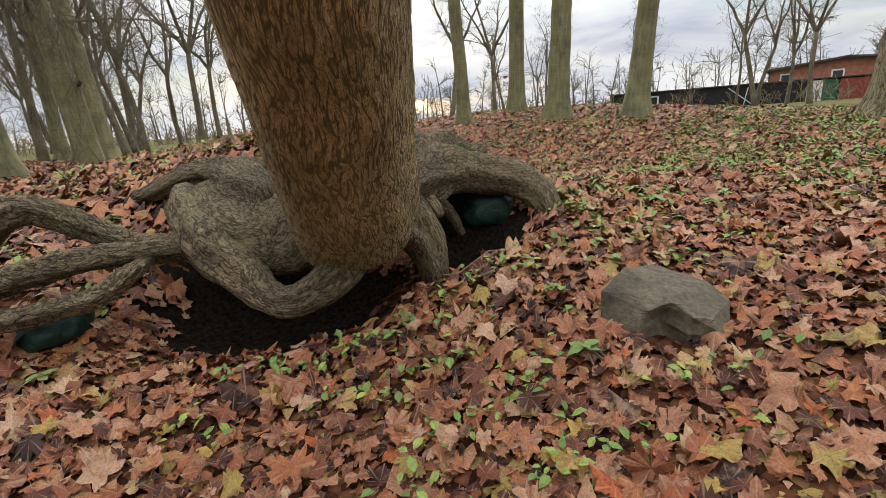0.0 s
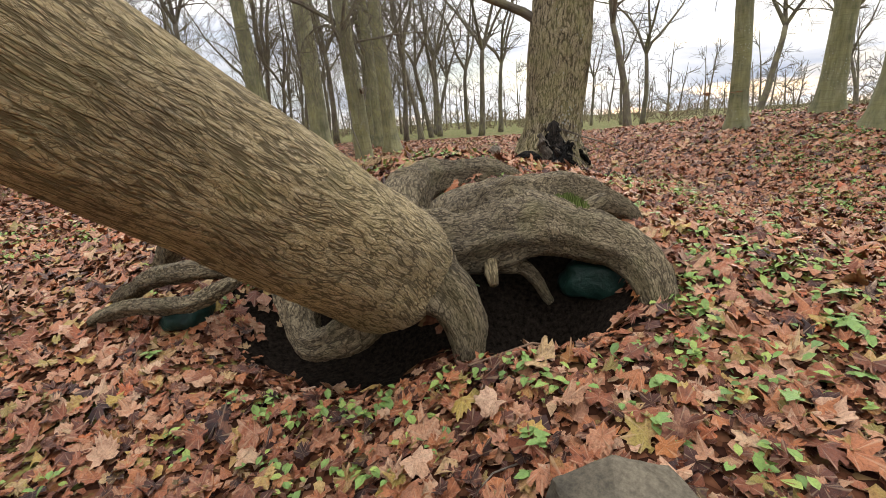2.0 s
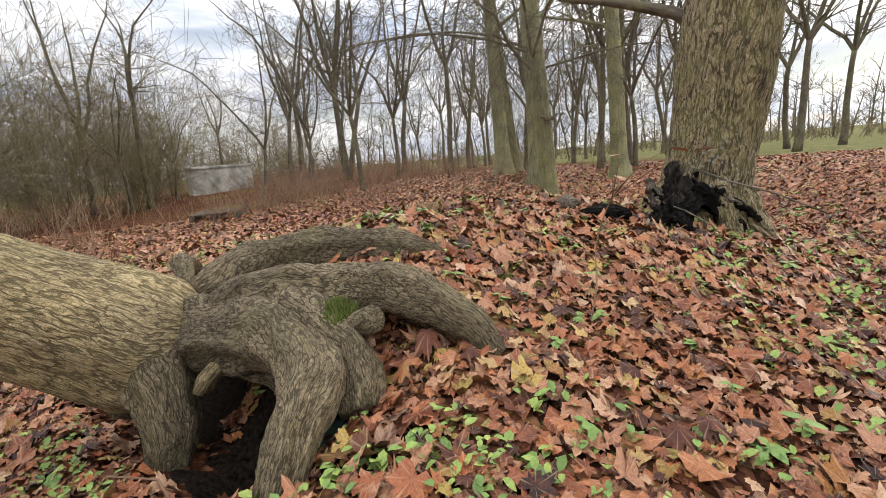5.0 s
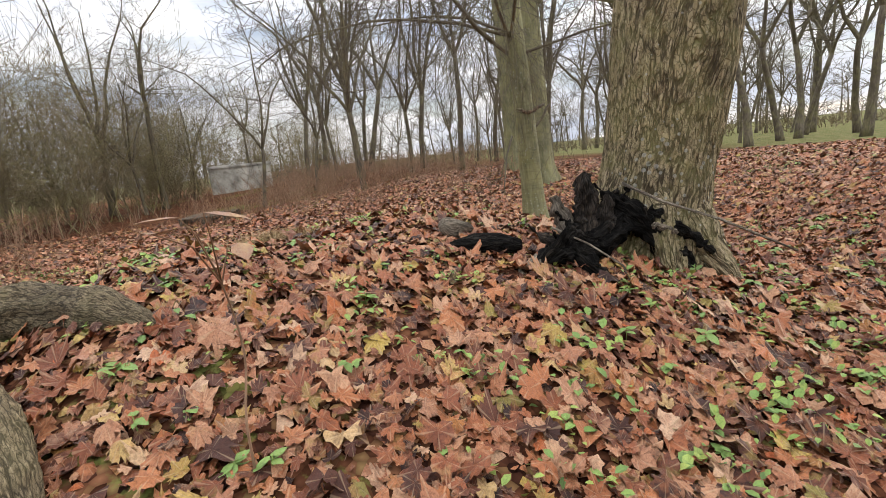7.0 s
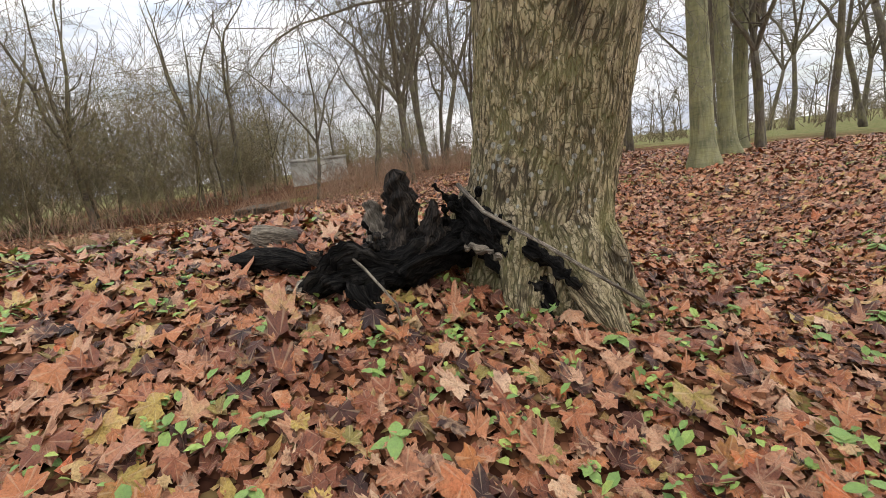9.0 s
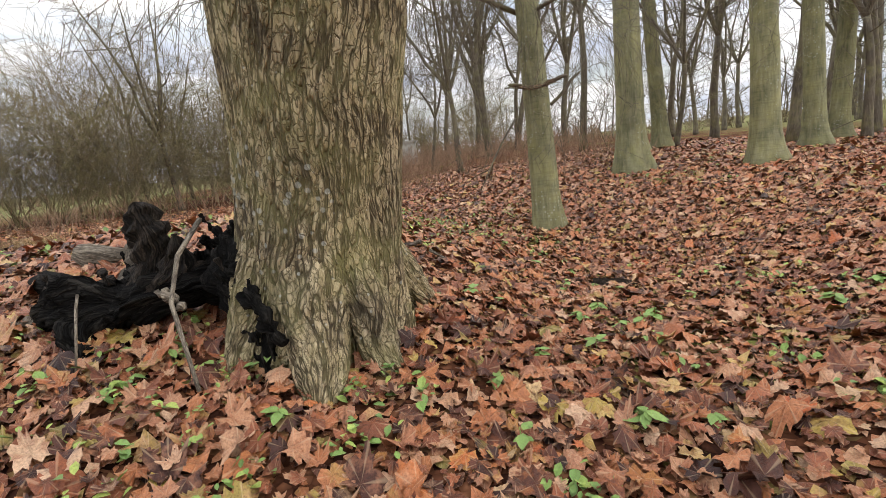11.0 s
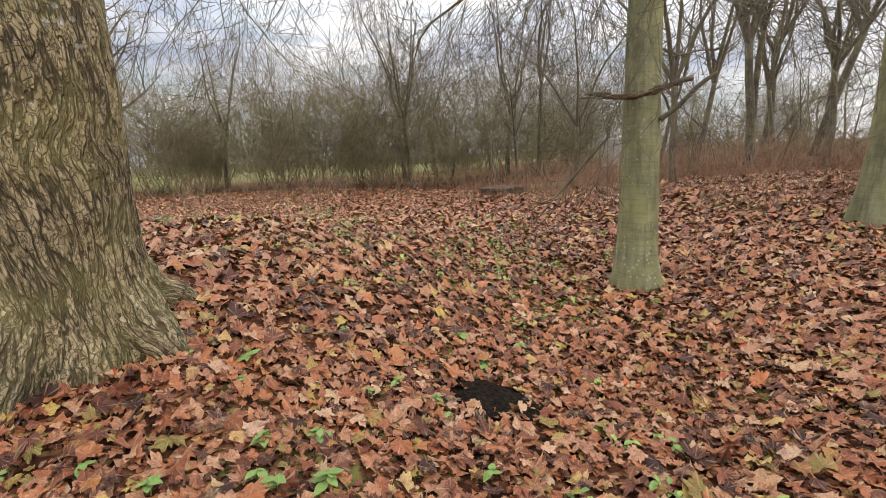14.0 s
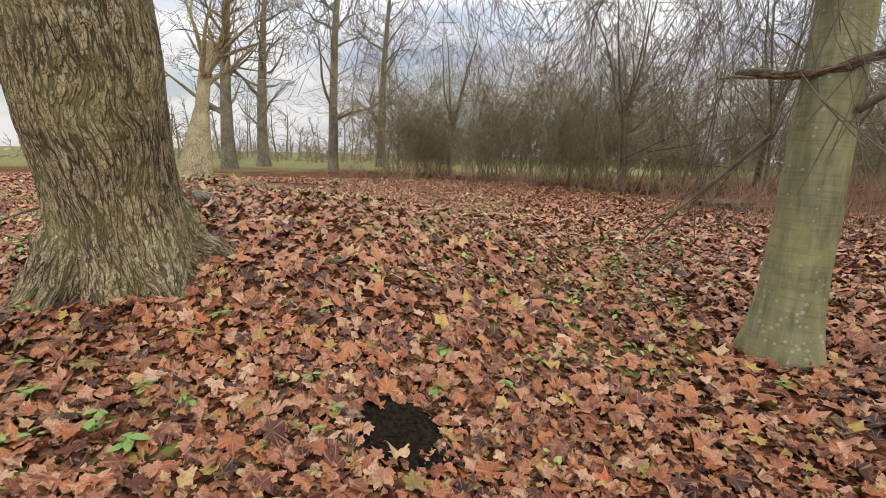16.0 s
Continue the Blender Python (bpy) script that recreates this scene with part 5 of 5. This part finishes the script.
def house():
    b = new("brick_house")
    a = Vector((40.3, 57.3, 0))
    e = Vector((51.0, 48.6, 0))
    w = (e - a).length
    b.location = (*((a + e) / 2).xy, -0.75)
    turn = math.atan2(e.y - a.y, e.x - a.x)
    b.rotation_euler = (0, 0, turn)
    bm = bmesh.new()
    prof = [(-w / 2, -0.3), (w / 2, -0.3), (w / 2, 3.55), (0, 4.25), (-w / 2, 3.55)]
    front = [bm.verts.new((x, 0, z)) for x, z in prof]
    back = [bm.verts.new((x, 9, z)) for x, z in prof]
    bm.faces.new(front)
    bm.faces.new(back[::-1])
    for i in range(5):
        bm.faces.new((front[i], back[i], back[(i + 1) % 5], front[(i + 1) % 5]))
    bmesh.ops.recalc_face_normals(bm, faces=bm.faces)
    me = bpy.data.meshes.new("wall")
    bm.to_mesh(me)
    bm.free()
    me.materials.append(BRICK)
    part("wall", me, b)
    for s in (-1, 1):
        r = box("roof", (w / 2 + 0.9, 10.2, 0.22), (s * (w / 4 + 0.2), 4.4, 3.98), ROOF, b, "shallow dark roof", 0, 0.02)
        r.rotation_euler = (0, s * math.atan2(0.70, w / 2), 0)
    for x in (-w / 2 + 1.55, -w / 2 + 6.2, w / 2 - 2):
        fr = box("window", (1.15, 0.14, 1.15), (x, -0.02, 2.55), WHITE, b, "white framed window", 0, 0.02)
        p = box("pane", (0.85, 0.05, 0.85), (0, -0.06, 0), pane_mat, fr, "dark pane", 0, 0)
    return tagged(b, "red brick house with shallow roof and small white windows", "house")


house()


def shed():
    b = new("long_shed")
    a, e = Vector((20.5, 55.0, 0)), Vector((41.5, 44.0, 0))
    w = (e - a).length
    b.location = (*((a + e) / 2).xy, -0.75)
    b.rotation_euler = (0, 0, math.atan2(e.y - a.y, e.x - a.x))
    box("wall", (w, 3.0, 2.1), (0, 1.5, 0.95), DARK, b, "", 0, 0.02)
    box("roof", (w + 0.5, 3.6, 0.10), (0, 1.5, 2.06), ROOF, b, "", 0, 0.02)
    box("gate", (2.4, 0.1, 1.5), (-w / 2 + 3.8, -0.06, 0.85), WHITE, b, "white framed opening", 0, 0.01)
    box("gate_panel", (2.1, 0.1, 1.25), (-w / 2 + 3.8, -0.09, 0.85), DARK, b, "dark panel", 0, 0.01)
    box("door", (1.2, 0.1, 1.9), (w / 2 - 5.0, -0.06, 0.95), WHITE, b, "pale grey door", 0, 0.01)
    box("door", (1.1, 0.1, 1.9), (w / 2 - 3.8, -0.06, 0.95), GREENP, b, "green door", 0, 0.01)
    box("panel", (3.0, 0.1, 1.9), (w / 2 - 1.6, -0.06, 0.95), RED, b, "red boarding", 0, 0.01)
    pole = box("prop", (0.07, 0.07, 2.0), (1.2, -0.5, 0.8), WHITE, b, "leaning white pole", 0, 0.005)
    pole.rotation_euler = (0, 0.15, 0)
    pole = box("prop", (0.07, 0.07, 3.0), (0.8, -0.5, 0.9), WHITE, b, "leaning white pole", 0, 0.005)
    pole.rotation_euler = (0, -0.9, 0)
    return tagged(b, "long low black boarded shed with coloured doors", "shed")


shed()

# ------------------------------------------------------------ sticks on the ground
stick([(-3.50, 9.40, 0.10), (-3.52, 9.60, 0.02), (-3.56, 9.90, 0.015)], 0.016, CHAR_T, "short mossy broken branch in the leaves")
stick([(0.55, 3.35, 0.02), (0.35, 3.25, 0.09), (0.10, 2.95, 0.05), (-0.2, 2.75, 0.01)], 0.008, BRUSH, "thin bent brown twig", "twig")
gs = random.Random(55)
for i in range(60):
    p = ROUTE[gs.randrange(len(ROUTE))]
    a, q = gs.uniform(0, 6.28), gs.uniform(0.9, 4.5)
    x, y = p[0] + q * math.cos(a), p[1] + q * math.sin(a)
    if any((x - c) ** 2 + (y - d) ** 2 < (r + 0.25) ** 2 for c, d, r in BARE):
        continue
    t, ln = gs.uniform(0, 6.28), gs.uniform(0.12, 0.4)
    ob = stick([(x, y, 0.02), (x + ln * 0.5 * math.cos(t) + gs.gauss(0, 0.03), y + ln * 0.5 * math.sin(t), gs.uniform(0.02, 0.06)), (x + ln * math.cos(t), y + ln * math.sin(t), 0.015)], gs.uniform(0.003, 0.006), gs.choice((CHAR_T, BRUSH)), "thin dry twig lying on leaves", "twig")
    tagged(ob, group="twigs on the leaves")


# ------------------------------------------------------------ single leaves on top of the litter
def single_leaf(seed, outline):
    g = random.Random(seed)
    s = g.uniform(0.13, 0.20)
    v = [(0, 0, 0.004)] + [(x * s, y * s, s * (0.9 * g.uniform(-0.6, 1) * (x * x + y * y) + g.gauss(0, 0.06))) for x, y in [(q[0] * g.uniform(0.75, 1.15), q[1] * g.uniform(0.75, 1.15)) for q in outline]]
    lo = min(q[2] for q in v)
    v = [(x, y, z - lo * 0.7) for x, y, z in v]
    k = len(outline)
    me = mesh_of("leaf", v, [(0, 1 + i, 1 + (i + 1) % k) for i in range(k)], LEAF_ONE, False)
    me.attributes.new("blade", "FLOAT_VECTOR", "POINT").data.foreach_set("vector", [c for q in [(0, 0)] + outline for c in (q[0], q[1], 0.0)])
    return me


LEAF_ONE = leaf_mat("large_fallen_leaf", LEAF_TONES[2:], 0.45)
tone_in = next(k for k in LEAF_ONE.node_tree.nodes if k.type == "NEW_GEOMETRY")
one_info = LEAF_ONE.node_tree.nodes.new("ShaderNodeObjectInfo")
for lk in list(LEAF_ONE.node_tree.links):
    if lk.from_socket == tone_in.outputs["Random Per Island"]:
        LEAF_ONE.node_tree.links.new(one_info.outputs["Random"], lk.to_socket)
shapes = [single_leaf(700 + i, LOBES if i < 7 else OVAL) for i in range(10)]
done = 0
while done < 290:
    p = ROUTE[gs.randrange(len(ROUTE))]
    a, q = gs.uniform(0, 6.28), gs.uniform(0.7, 3.2)
    x, y = p[0] + q * math.cos(a), p[1] + q * math.sin(a)
    if any((x - c) ** 2 + (y - d) ** 2 < (r + 0.1) ** 2 for c, d, r in BARE):
        continue
    e = 0.06
    nrm = Vector((gz(x - e, y) - gz(x + e, y), gz(x, y - e) - gz(x, y + e), 2 * e)).normalized()
    m = Matrix.Translation((x, y, gz(x, y) + 0.022)) @ nrm.to_track_quat("Z", "Y").to_matrix().to_4x4() @ Matrix.Rotation(gs.uniform(0, 6.28), 4, "Z") @ Matrix.Rotation(gs.gauss(0, 0.16), 4, "X")
    ob = new("leaf", gs.choice(shapes))
    ob.parent = ground
    ob.matrix_local = m
    done += 1


# ------------------------------------------------------------ dry grass and a branch on the mound
STRAW = bark("dry_straw", (0.22, 0.15, 0.08), (0.38, 0.28, 0.16), (0.52, 0.41, 0.25), 0, 1.0, 0.0)


def grass_tuft(x, y, seed, wide):
    g = random.Random(seed)
    out = []
    for _ in range(190):
        a, d = g.uniform(0, 6.28), wide * g.random() ** 0.7
        px, py = x + d * math.cos(a), y + d * math.sin(a)
        s = Vector((g.gauss(0.25, 0.5), g.gauss(0, 0.5), 1)).normalized() * g.uniform(0.10, 0.26)
        z = gz(px, py) - 0.01
        out.append(tube([(px, py, z), (px + s.x * 0.4, py + s.y * 0.4, z + s.z * 0.7), (px + s.x * 1.1, py + s.y * 1.1, z + s.z * 0.75)], [0.003, 0.0025, 0.001], 3, cap=False))
    return tagged(new("grass_tuft", grained("grass_tuft", joined(out), STRAW)), "tuft of dry tan grass among the leaves", "grass", "tufts of dry grass")


grass_tuft(-2.3, 5.5, 1, 0.28)
grass_tuft(-2.75, 5.42, 2, 0.24)
grass_tuft(-2.55, 5.75, 3, 0.2)
stick([(-3.55, 9.3, 0.16), (-3.62, 9.2, 0.10), (-3.70, 9.02, 0.03), (-3.74, 8.75, 0.02), (-3.66, 8.5, 0.01)], 0.026, CHAR_T, "crooked grey dead branch lying in the leaves")
